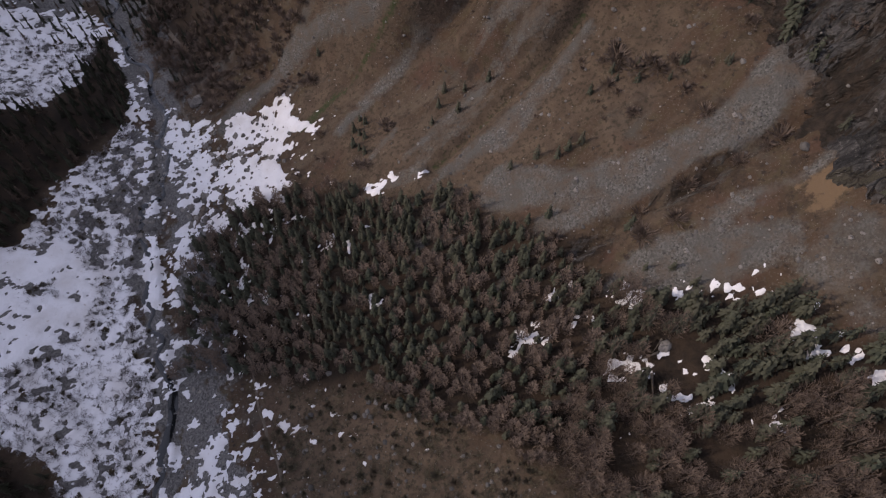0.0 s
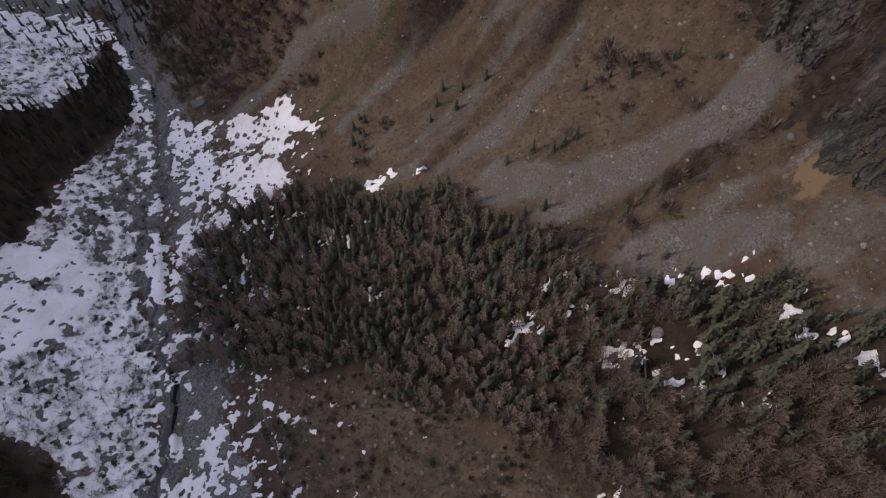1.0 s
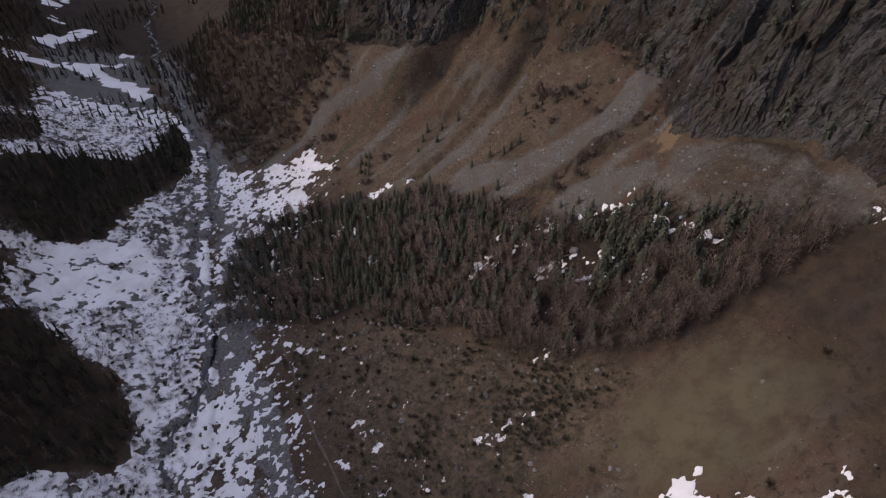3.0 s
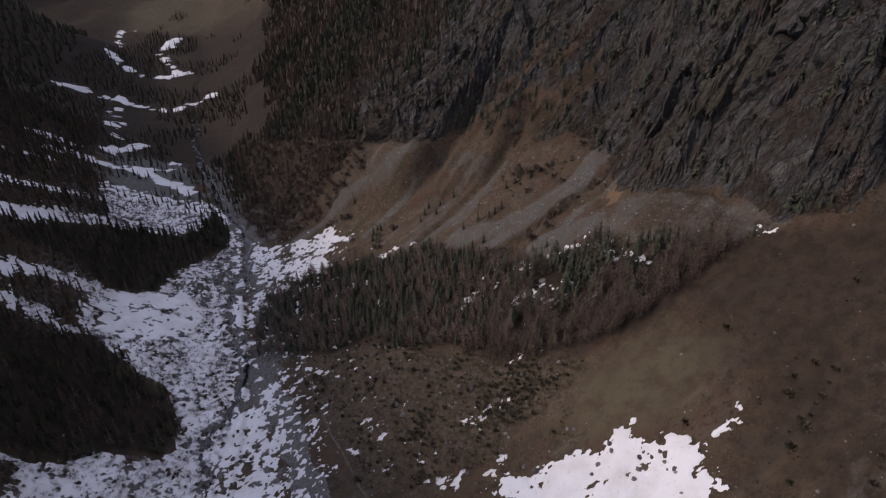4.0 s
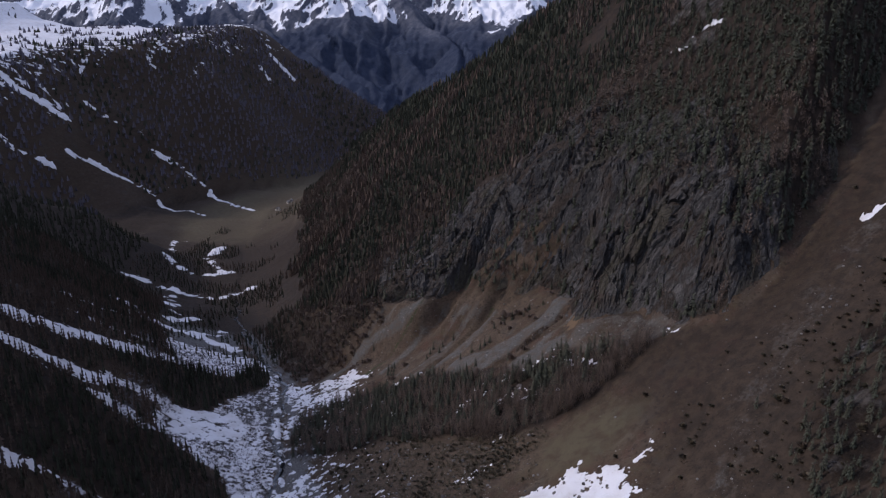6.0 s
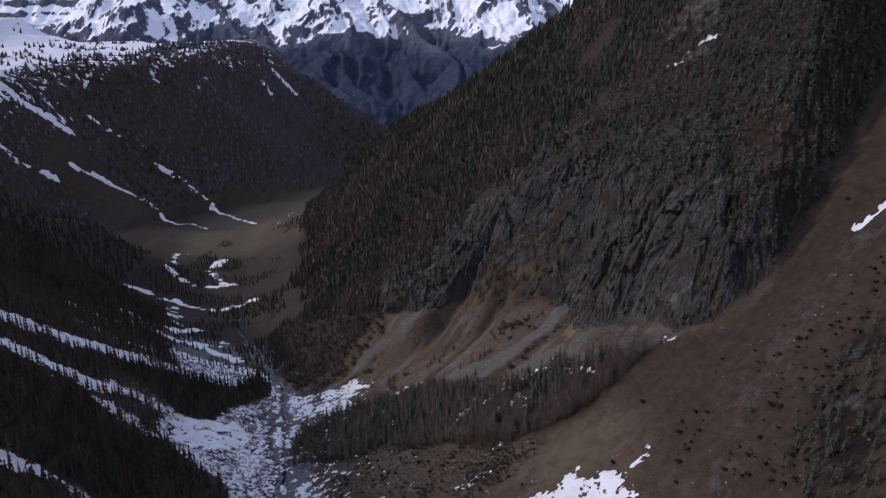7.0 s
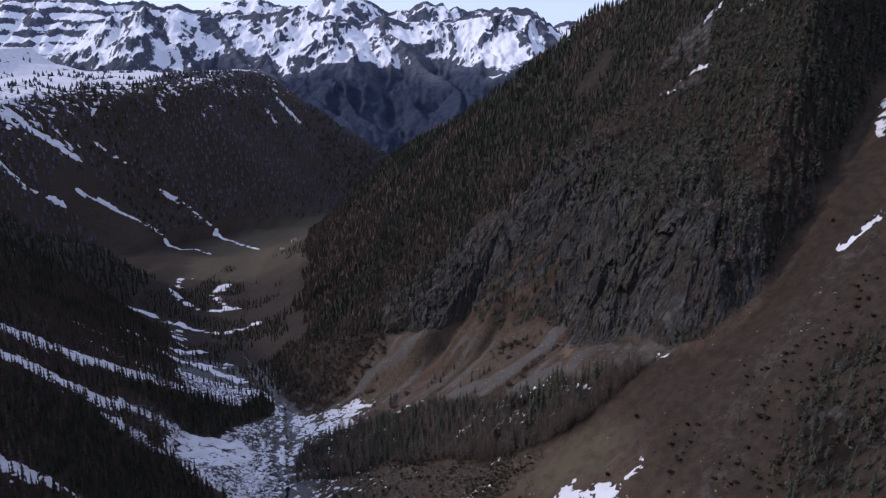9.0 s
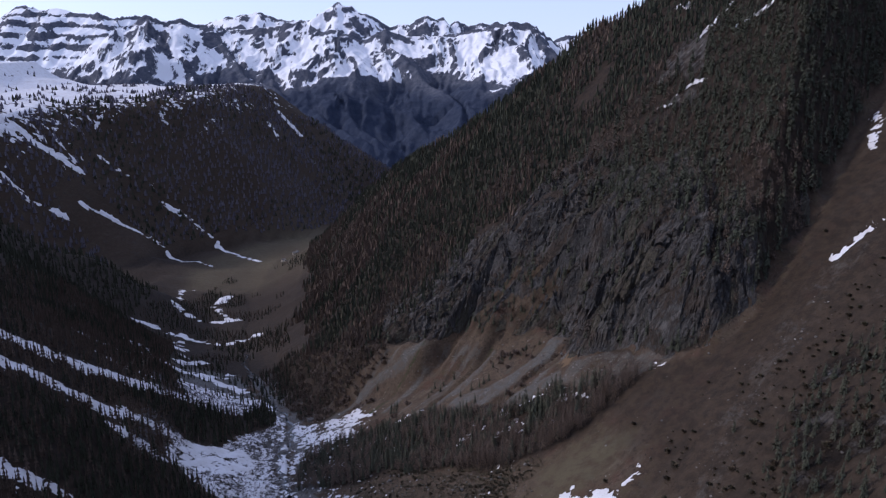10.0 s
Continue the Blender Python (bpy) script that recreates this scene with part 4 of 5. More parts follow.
keep = np.maximum.reduce([depth[:-1, :-1], depth[1:, :-1], depth[:-1, 1:], depth[1:, 1:]]) > 0
me, _ = grid_mesh("ledge_snow", sx, sy, level_at(SX, SY) + np.clip(depth, -1.0, 1.0) * 0.3, keep)
me.materials.append(SNOW)
tagged(new("ledge_snow", me), "last strips of snow on the high slope and ledges", "snow", kind="stuff")
fx, fy = np.arange(-720, -76, 1.5), np.arange(262, 1180, 1.5)
FX, FY = np.meshgrid(fx, fy)
depth = snowy_far(FX, FY, plan(FX, FY))
keep = np.maximum.reduce([depth[:-1, :-1], depth[1:, :-1], depth[:-1, 1:], depth[1:, 1:]]) > 0
me, _ = grid_mesh("snow_gullies", fx, fy, level_at(FX, FY) + np.clip(depth, -1.2, 1.2) * 0.7, keep)
me.materials.append(SNOW)
tagged(new("snow_gullies", me), "strips of avalanche snow in the gullies of the far slopes", "snow", kind="stuff")
depth = np.where((GY > 1180) | (GX < -720), snowy_far(GX, GY, GP), -9)
keep = np.maximum.reduce([depth[:-1, :-1], depth[1:, :-1], depth[:-1, 1:], depth[1:, 1:]]) > 0
me, _ = grid_mesh("hilltop_snow", XS, YS, GZ + np.clip(depth, -1.2, 1.2) * np.where(GY > 320, 1.5, 0.3), keep)
me.materials.append(SNOW)
tagged(new("hilltop_snow", me), "patchy snow on the hilltop and high slopes", "snow", kind="stuff")


# ---- far ranges ----
def far_range(name, label, ridges, slope, base, seed, x0, x1, y0, y1, pitch, treeline, strata=0.0):
    """A range under its ridges, lines of x, y and height, with sides that fall away into bowls and gullies."""
    xs, ys = np.arange(x0, x1, pitch), np.arange(y0, y1, pitch)
    x, y = np.meshgrid(xs, ys)
    wx, wy = x + fractal(x, y, 150, 4, seed, 0.6) * 26, y + fractal(x, y, 150, 4, seed + 5, 0.6) * 26
    z, crest = np.full(x.shape, -1e3), np.full(x.shape, 1e3)
    for n, line in enumerate(ridges):
        d, top, run = along(line, x if n == 0 else wx, wy)
        d = np.abs(d)
        teeth = (ridged(run, d * 0.2, 38, 3, seed + 30 + n) - 0.5) * 16 * step(90, 0, d)
        side = top + teeth - slope * d ** 0.93
        z, crest = np.maximum(z, side), np.where(side > z, d, crest)
    # gullies run down the sides
    along_x = ridged(wx, wy * 0.30, 46, 4, seed + 9) - 0.5
    fine = ridged(wx, wy * 0.22, 15, 3, seed + 11) - 0.5
    z = z + step(4, 60, crest) * (along_x * 38 + fine * 8 + (ridged(wx, wy, 130, 5, seed + 15) - 0.5) * 44)
    z = np.maximum(z, base + fractal(x, y, 200, 3, seed + 3) * 10)
    gy, gx = np.gradient(z, pitch)
    steep = np.hypot(gx, gy)
    level = z + fractal(x, y, 120, 4, seed + 21) * 34
    white = 0.62 - 0.24 * step(40, 6, crest) + (0.95 - np.minimum(steep, 1.6)) * 0.45 + step(8, 60, crest) * 0.22 - along_x * 0.8 - fine * 0.5 + fractal(wx, wy, 70, 5, seed + 25, 0.75) * 0.34
    white = white + strata * np.sin(z / 7.5 + fractal(x, y, 160, 3, seed + 27) * 1.6) * step(-700, -1100, x)
    white = white * step(treeline - 12, treeline + 26, level)
    me, _ = grid_mesh(name, xs, ys, z)
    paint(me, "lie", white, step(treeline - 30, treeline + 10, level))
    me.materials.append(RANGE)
    return tagged(new(name, me), label, "mountain range", kind="structure")


NEAR_RIDGES = [[(-2543, 2250, 257), (-1868, 2250, 212), (-1430, 2200, 165), (-1182, 2200, 120), (-1076, 2200, 159), (-986, 2200, 208), (-897, 2200, 262), (-861, 2200, 283), (-817, 2210, 266), (-782, 2220, 280), (-740, 2230, 258), (-665, 2260, 251), (-549, 2280, 256), (-476, 2280, 270), (-428, 2270, 276), (-396, 2250, 252), (-301, 2200, 242), (-249, 2230, 219), (-178, 2240, 250), (-115, 2260, 231), (6, 2270, 239), (108, 2240, 255), (198, 2210, 273), (251, 2200, 276), (311, 2200, 228), (372, 2220, 184), (507, 2250, 179), (899, 2300, 250)],
               [(-861, 2200, 283), (-808, 2110, 206), (-738, 2020, 136), (-684, 1930, 70)],
               [(-897, 2200, 262), (-924, 2110, 182), (-946, 2020, 112), (-1006, 1940, 53)],
               [(-740, 2230, 258), (-639, 2130, 184), (-543, 2030, 114), (-394, 1900, 44), (-197, 1720, -40)],
               [(-476, 2280, 270), (-494, 2180, 195), (-394, 2080, 138), (-370, 1980, 78)],
               [(-301, 2200, 242), (-308, 2110, 178), (-312, 2010, 108), (-272, 1880, 39), (-172, 1740, -35)],
               [(-178, 2240, 250), (-133, 2130, 180), (-64, 2020, 118), (43, 1900, 54), (20, 1760, -8)],
               [(6, 2270, 239), (23, 2160, 174), (101, 2030, 96), (140, 1900, 33)],
               [(198, 2210, 273), (151, 2110, 197), (170, 2020, 127), (215, 1920, 62)],
               [(251, 2200, 276), (319, 2090, 174), (390, 1980, 84)]]
BACK_RIDGES = [[(-4480, 3500, 350), (-2838, 3450, 382), (-2028, 3400, 359), (-1971, 3400, 394), (-1905, 3400, 411), (-1836, 3410, 390), (-1752, 3400, 402), (-1691, 3400, 373), (-1587, 3400, 382), (-1513, 3400, 355), (-1429, 3450, 371), (-1215, 3500, 331), (-1080, 3500, 352), (-932, 3450, 380), (-848, 3450, 393), (-771, 3450, 356), (-585, 3400, 354), (-528, 3380, 399), (-476, 3380, 436), (-421, 3380, 397), (-346, 3390, 379), (-250, 3400, 326), (-159, 3400, 337), (-82, 3400, 379), (-38, 3400, 357), (-5, 3400, 372), (16, 3410, 339), (50, 3410, 361), (113, 3420, 330), (185, 3430, 356), (212, 3430, 341), (243, 3430, 356), (309, 3440, 328), (497, 3450, 266), (569, 3450, 300), (653, 3450, 288), (880, 3450, 244), (1903, 3500, 291)],
               [(-1905, 3400, 411), (-1772, 3200, 277), (-1698, 3000, 168)],
               [(-1587, 3400, 382), (-1448, 3180, 255), (-1310, 2980, 148)],
               [(-476, 3380, 436), (-363, 3250, 300), (-252, 3100, 236)]]
far_range("near_range", "snow-streaked rocky peaks above dark woods, blued for haze", NEAR_RIDGES, 0.98, -95, 301, -1900, 1000, 1480, 2340, 4.6, 88)
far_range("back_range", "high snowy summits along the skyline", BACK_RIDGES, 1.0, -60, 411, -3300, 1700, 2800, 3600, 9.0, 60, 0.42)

# ---- plants ----
def crown_of(seed, count, low, wide, lift, thin, power=0.8, inner=0.3, stray=0.02):
    """A crown of many small twigs inside a cone one metre high, each from inner to the full radius: points and quads."""
    rnd = np.random.RandomState(seed)
    u = 1 - np.sqrt((np.arange(count) + rnd.uniform(0, 1, count)) / count)
    a = rnd.uniform(0, 2 * math.pi, count)
    r = (wide * (1 - u) ** power + 0.01) * (0.30 + 0.80 * np.sqrt(rnd.uniform(0, 1, count)))
    h = low + (1 - low) * u
    out = np.stack([np.cos(a), np.sin(a), np.zeros(count)], -1)
    root = out * (r * inner)[:, None] + np.stack([0 * h, 0 * h, h + 0.01], -1) + rnd.uniform(-stray, stray, (count, 3))
    tip = out * r[:, None] + np.stack([0 * h, 0 * h, h + lift * r * rnd.uniform(0.5, 1.5, count)], -1) + rnd.uniform(-stray, stray, (count, 3))
    side = np.stack([-np.sin(a), np.cos(a), rnd.uniform(-0.8, 0.8, count)], -1) * (thin * rnd.uniform(0.6, 1.5, count))[:, None]
    mid = root * 0.4 + tip * 0.6
    co = np.stack([root, mid - side, tip, mid + side], 1).reshape(-1, 3)
    return co, np.arange(count * 4).reshape(-1, 4)


def spire(seed, blades, tiers, wide, droop, low=0.02):
    """A tree far off: ragged upright blades round a stem one metre high."""
    rnd = np.random.RandomState(seed)
    co = []
    for b in range(blades):
        for k in range(tiers):
            a = 2 * math.pi * (b + rnd.uniform(-0.4, 0.4)) / blades + 0.7 * k
            h0, h1 = low + (1 - low) * k / tiers, low + (1 - low) * (k + 1.35) / tiers
            r = wide * (1 - k / tiers) ** 0.8 * rnd.uniform(0.7, 1.25)
            c, s_ = math.cos(a), math.sin(a)
            co += [(0, 0, h0), (c * r, s_ * r, h0 - droop * r), (c * r * 0.45, s_ * r * 0.45, h0 * 0.55 + h1 * 0.45), (0, 0, min(h1, 1.0) if k < tiers - 1 else 1.0)]
    return np.array(co), np.arange(len(co)).reshape(-1, 4)


def stem(height, foot, sides=5):
    """A tapered stem: points and quads."""
    co, faces = [], []
    for h, r in ((-0.06, foot * 1.25), (0.25 * height, foot * 0.8), (height, foot * 0.12)):
        co += [(r * math.cos(2 * math.pi * k / sides), r * math.sin(2 * math.pi * k / sides), h) for k in range(sides)]
    for ring in range(2):
        for k in range(sides):
            a, b = ring * sides + k, ring * sides + (k + 1) % sides
            faces.append((a, b, b + sides, a + sides))
    return np.array(co), np.array(faces)


def bush(seed, count, flat_=0.7, broad=0.35, up=0.3):
    """A low mound of sprays."""
    rnd = np.random.RandomState(seed)
    co, faces = [], []
    for n in range(count):
        a, e = rnd.uniform(0, 2 * math.pi), rnd.uniform(up, 1.45)
        r = rnd.uniform(0.65, 1.0)
        tip = np.array([math.cos(a) * math.cos(e), math.sin(a) * math.cos(e), math.sin(e) * flat_]) * r
        side = np.array([-math.sin(a), math.cos(a), rnd.uniform(-0.4, 0.4)]) * broad * r
        root = tip * 0.15 + np.array([rnd.uniform(-0.2, 0.2), rnd.uniform(-0.2, 0.2), 0])
        at = len(co)
        co += [root, tip * 0.7 - side, tip, tip * 0.7 + side]
        faces.append((at, at + 1, at + 2, at + 3))
    return np.array(co), np.array(faces)


def joined(name, shapes, x, y, size, mat, label, category, seed, widen=1.0, sink=0.0):
    """Many plants or stones too many to count, joined into one mesh."""
    rnd = np.random.RandomState(seed)
    x, y, size = map(np.asarray, (x, y, size))
    z = cliff_at(x, y)[0] - sink * size
    pick, turn, tint = rnd.randint(0, len(shapes), len(x)), rnd.uniform(0, 2 * math.pi, len(x)), rnd.uniform(0, 1, len(x))
    fat = widen * rnd.uniform(0.8, 1.25, len(x))
    all_co, all_faces, all_tint, start = [], [], [], 0
    for k, (co, faces) in enumerate(shapes):
        who = np.where(pick == k)[0]
        if not len(who):
            continue
        c, s = np.cos(turn[who])[:, None], np.sin(turn[who])[:, None]
        px, py = co[None, :, 0] * fat[who, None], co[None, :, 1] * fat[who, None]
        pts = np.stack([px * c - py * s, px * s + py * c, np.repeat(co[None, :, 2], len(who), 0)], -1) * size[who, None, None]
        pts += np.stack([x[who], y[who], z[who]], -1)[:, None, :]
        all_co.append(pts.reshape(-1, 3))
        all_faces.append((faces[None] + (start + np.arange(len(who)) * len(co))[:, None, None]).reshape(-1, faces.shape[1]))
        all_tint.append(np.repeat(tint[who], len(co)))
        start += len(who) * len(co)
    me = raw_mesh(name, np.concatenate(all_co), np.concatenate(all_faces), smooth=False)
    me.attributes.new("tint", "FLOAT", "POINT").data.foreach_set("value", np.concatenate(all_tint).astype(np.float32))
    me.materials.append(mat)
    return tagged(new(name, me), label, category, kind="stuff")


def scattered(seed, x0, x1, y0, y1, gap):
    """Places about a gap apart, shaken."""
    rnd = np.random.RandomState(seed)
    x, y = np.meshgrid(np.arange(x0, x1, gap), np.arange(y0, y1, gap))
    x, y = x.ravel(), y.ravel()
    return x + rnd.uniform(-0.5, 0.5, len(x)) * gap, y + rnd.uniform(-0.5, 0.5, len(x)) * gap


SPRUCES = [crown_of(s, 130, 0.05, 0.18, -0.55, 0.026, 0.85) for s in range(5)]
LARCHES = [crown_of(s + 20, 170, 0.10, 0.19, 0.45, 0.012, 0.60, 0.55, 0.035) for s in range(5)]
BROAD_LARCHES = [crown_of(s + 30, 480, 0.10, 0.25, 0.45, 0.0046, 0.55, 0.76, 0.04) for s in range(5)]
SPRUCES_FAR = [spire(s + 40, 5, 4, 0.15, 0.35) for s in range(5)]
LARCHES_FAR = [spire(s + 50, 5, 4, 0.13, -0.25, 0.08) for s in range(5)]
SPRUCES_MID = [crown_of(s + 140, 84, 0.03, 0.15, -0.9, 0.021, 0.85, 0.1) for s in range(5)]
LARCHES_MID = [crown_of(s + 150, 84, 0.10, 0.14, 0.9, 0.013, 0.6, 0.35, 0.03) for s in range(5)]
DISTANT = [spire(s + 110, 4, 2, 0.15, 0.2) for s in range(5)]
TINY = [spire(s + 60, 4, 1, 0.24, 0.0) for s in range(4)]
BUSHES = [bush(s + 70, 70, 0.75, 0.15) for s in range(4)]
BARE_BUSHES = [bush(s + 80, 36, 0.9, 0.026, 0.35) for s in range(5)]
STEMS = [stem(0.97, 0.016)]
STONES = []
for s in range(4):
    bm = bmesh.new()
    bmesh.ops.create_icosphere(bm, subdivisions=1, radius=0.5)
    rnd = random.Random(s)
    for v in bm.verts:
        v.co *= rnd.uniform(0.72, 1.2)
        v.co.z *= 0.72
    STONES.append((np.array([v.co[:] for v in bm.verts]), np.array([[v.index for v in f.verts] for f in bm.faces])))
    bm.free()


def part(name, me, mat, parent, label=""):
    ob = new(name, me)
    me.materials.clear()
    me.materials.append(mat)
    ob.parent = parent
    return tagged(ob, label) if label else ob


def tree_thing(kind, crown, mat, label):
    tree = tagged(new(kind, None), label, "tree", "trees standing singly and along the wood's edge")
    part("trunk", raw_mesh("trunk", *stem(0.97, 0.018, 6)), BARK, tree)
    part("crown", raw_mesh("crown", *crown, smooth=False), mat, tree)
    return tree


def planted(tree, x, y, size, turn):
    m = pose(x, y, float(level_at(x, y)) - 0.02, 0, 0, turn)
    tree.scale = (size, size, size)
    return copy_thing(tree, m)

# ---- woods ----
rnd = np.random.RandomState(3)
wx, wy = scattered(11, -50, 56, 158, 222, 1.28)
inside = within(FAN_WOOD, wx, wy) + fractal(wx, wy, 9, 3, 141) * 2.2
clearing = within([(18.5, 179), (20.5, 183.5), (23.5, 182.5), (25.6, 178), (23, 176)], wx, wy)
bare_snow = snowy(wx, wy, plan(wx, wy))
broad = step(6, 22, wx + 0.5 * (185 - wy))
ok = (inside > 0.2) & (clearing < 0.3) & (bare_snow < 0.25) & (rnd.uniform(0, 1, len(wx)) < 0.96 - 0.34 * broad)
wx, wy, broad = wx[ok], wy[ok], broad[ok]
green = fractal(wx, wy, 14, 3, 151) * 0.5 + 0.42 + step(14, 22, wx) * step(172, 178, wy) * 0.35 - step(180, 168, wy) * 0.45
is_green = rnd.uniform(0, 1, len(wx)) < green + 0.14
size = (2.2 + 2.4 * rnd.uniform(0, 1, len(wx)) ** 0.8) * (1 + 0.45 * broad)
size[~is_green] *= 1.12
edge = wy < 170.2 + 0.18 * (np.maximum(wx, 0) - 10)
edge &= wx > 0
for green_ones, shapes, mat, name, label in ((True, SPRUCES, SPRUCE, "spruce_wood", "dense wood of dark green spruces on the fan"), (False, LARCHES, LARCH, "larch_wood", "dense wood of leafless brown larches on the fan")):
    who = (is_green == green_ones) & ~edge & (green_ones | (broad < 0.5))
    joined(name, shapes, wx[who], wy[who], size[who], mat, label, "wood", 5 + green_ones)
who = ~is_green & ~edge & (broad >= 0.5)
joined("broad_larches", BROAD_LARCHES, wx[who], wy[who], size[who], LARCH, "broad leafless brown larches with a haze of fine twigs", "wood", 8)
joined("wood_trunks", STEMS, wx[~edge], wy[~edge], size[~edge], BARK, "slender grey-brown trunks inside the wood", "trunks", 9)
SPRUCE_TREES = [tree_thing("spruce_tree", SPRUCES[k], SPRUCE, "dark green spruce tree with drooping sprays on the slope") for k in range(3)]
LARCH_TREES = [tree_thing("larch_tree", BROAD_LARCHES[k], LARCH, "leafless brown larch tree at the edge of the wood") for k in range(3)]
for n in np.where(edge)[0][:330]:
    planted((SPRUCE_TREES if is_green[n] else LARCH_TREES)[n % 3], wx[n], wy[n], size[n], rnd.uniform(0, 360))
# single trees on the slope above the wood and on the brown slope
LONE = [(19.4, 198.2, 4.2), (9.5, 211.5, 3.6), (12.0, 210.3, 3.2), (13.4, 210.9, 3.4), (15.0, 211.2, 3.3), (6.0, 211.0, 2.8), (-2.5, 229.0, 3.2), (4.2, 227.6, 3.4), (-3.5, 226.2, 3.0),
        (-0.5, 224.5, 3.2), (-4.6, 223.6, 2.6), (0.6, 227.8, 2.8), (3.0, 203.2, 2.8), (5.0, 202.6, 3.0), (7.6, 202.2, 3.2), (10.2, 202.2, 3.4), (16.8, 218.2, 3.0), (19.6, 220.0, 2.8), (-24.0, 243.6, 2.6)]
LONE += [(20 + 1.7 * k + 1.1 * math.sin(k * 2.3), 218.6 - 0.45 * k + 1.3 * math.sin(k * 1.7), 2.0 + 0.8 * (k % 3) / 2) for k in range(8)]
LONE += [(-16.5 + 1.1 * math.sin(k * 2.1), 229 - 1.0 * k, 2.4 + 0.5 * (k % 3)) for k in range(8)]
LONE += [(20 + 2.5 * k + math.sin(k * 2.9), 192 - 1.9 * k + 1.2 * math.sin(k * 1.3), 2.2 + 1.4 * (k % 4) / 3) for k in range(14)]
for n, (x, y, s) in enumerate(LONE):
    planted(SPRUCE_TREES[n % 3], x, y, s, n * 77 % 360)
rx, ry = scattered(31, 58, 118, 98, 176, 2.3)
rp = plan(rx, ry)
ok = (rp["m"] < -2) & (rnd.uniform(0, 1, len(rx)) < 0.05 + 0.90 * step(-3, 3, within(OUTCROP, rx, ry) + fractal(rx, ry, 9, 3, 143) * 5)) & (within([(50, 150), (96, 170), (110, 190), (110, 160), (80, 146)], rx, ry) < 0)
for n, (x, y) in enumerate(zip(rx[ok][:290], ry[ok][:290])):
    planted(SPRUCE_TREES[n % 3], x, y, rnd.uniform(2.2, 4.6), n * 53 % 360)
for ob in SPRUCE_TREES + LARCH_TREES:
    for child in list(ob.children):
        bpy.data.objects.remove(child)
    bpy.data.objects.remove(ob)

# left bank
lx, ly = scattered(41, -180, -50, 118, 330, 1.8)
lp = plan(lx, ly)
here = np.maximum(within(NEAR_WOOD, lx, ly), within(BANK_WOOD, lx, ly)) + fractal(lx, ly, 8, 3, 161) * 1.5
ok = (here > 0) & (rnd.uniform(0, 1, len(lx)) < 0.9)
bald = ok & (rnd.uniform(0, 1, len(lx)) < 0.16 + 0.18 * (ly < 195) + fractal(lx, ly, 14, 3, 163) * 0.35)
joined("bank_wood", SPRUCES_FAR, lx[ok & ~bald], ly[ok & ~bald], rnd.uniform(3.0, 5.6, (ok & ~bald).sum()), SPRUCE, "dark spruce wood on the shaded bank", "wood", 15)
joined("bank_larches", LARCHES_FAR, lx[bald], ly[bald], rnd.uniform(3.0, 5.4, bald.sum()), LARCH, "leafless larches among spruces on the shaded bank", "wood", 14)
row = (bands(lx, ly) < 0.15 + fractal(lx, ly, 12, 3, 165) * 0.5) & (lp["d"] < -34) & ~ok & (ly > 122)
kind = rnd.uniform(0, 1, len(lx)) < 0.30 + 0.4 * step(-60, -110, lp["d"]) + fractal(lx, ly, 18, 3, 167) * 0.5
for flag, shapes, mat, name, label in ((True, SPRUCES_FAR, SPRUCE, "slope_spruces", "rows of spruces between strips of snow on the shaded slope"), (False, LARCHES_FAR, LARCH, "slope_larches", "rows of bare larches between strips of snow")):
    who = row & (kind == flag)
    joined(name, shapes, lx[who], ly[who], rnd.uniform(3.0, 5.4, who.sum()), mat, label, "wood", 16 + flag)
lx, ly = scattered(42, -460, -120, 120, 560, 4.2)
lp = plan(lx, ly)
ok = (lp["d"] < -62) & (lp["lcrest"] < 40) & ~((lx > -180) & (ly < 330)) & (bands(lx, ly) < 0.5 + 0.6 * step(80, 140, -lp["d"]))
joined("shaded_forest", DISTANT, lx[ok], ly[ok], rnd.uniform(3.6, 6.4, ok.sum()), SPRUCE, "dark forest covering the shaded mountainside", "forest", 18, 1.2)
lx, ly = scattered(43, -190, -60, 262, 640, 2.7)
lp = plan(lx, ly)
ok = (np.abs(lp["d"]) < 60) & (snowy_far(lx, ly, lp) < -0.2) & (fractal(lx, ly, 34, 3, 171) > -0.38 + 0.4 * step(500, 560, ly)) & (lp["m"] < 5)
bald = ok & (rnd.uniform(0, 1, len(lx)) < 0.45 + fractal(lx, ly, 24, 3, 173) * 0.5)
joined("valley_wood", SPRUCES_FAR, lx[ok & ~bald], ly[ok & ~bald], rnd.uniform(2.0, 4.4, (ok & ~bald).sum()), SPRUCE, "dark conifers along the valley floor", "wood", 19)
joined("valley_larches", LARCHES_FAR, lx[bald], ly[bald], rnd.uniform(1.8, 4.0, bald.sum()), LARCH, "bare larches along the valley floor", "wood", 20)

# right mountain
CLIFF_TOP = 84
mx, my = scattered(51, -190, 240, 165, 760, 2.5)
nx, ny = scattered(52, -60, 140, 160, 345, 1.9)
rest = (mx < -60) | (mx > 140) | (my < 160) | (my > 345)
mx, my = np.concatenate([mx[rest], nx]), np.concatenate([my[rest], ny])
mp = plan(mx, my)
thick = fractal(mx, my, 30, 4, 181) * 0.5 + 0.5
bare = step(0.2, 0.8, cliff_at(mx, my)[1]) * step(CLIFF_TOP + 5, CLIFF_TOP - 3, mp["z"] + fractal(mx, my, 14, 3, 189) * 9) * (0.97 - 0.25 * step(0.0, 0.5, fractal(mx, my, 12, 3, 183)))
far_off = step(380, 520, my)
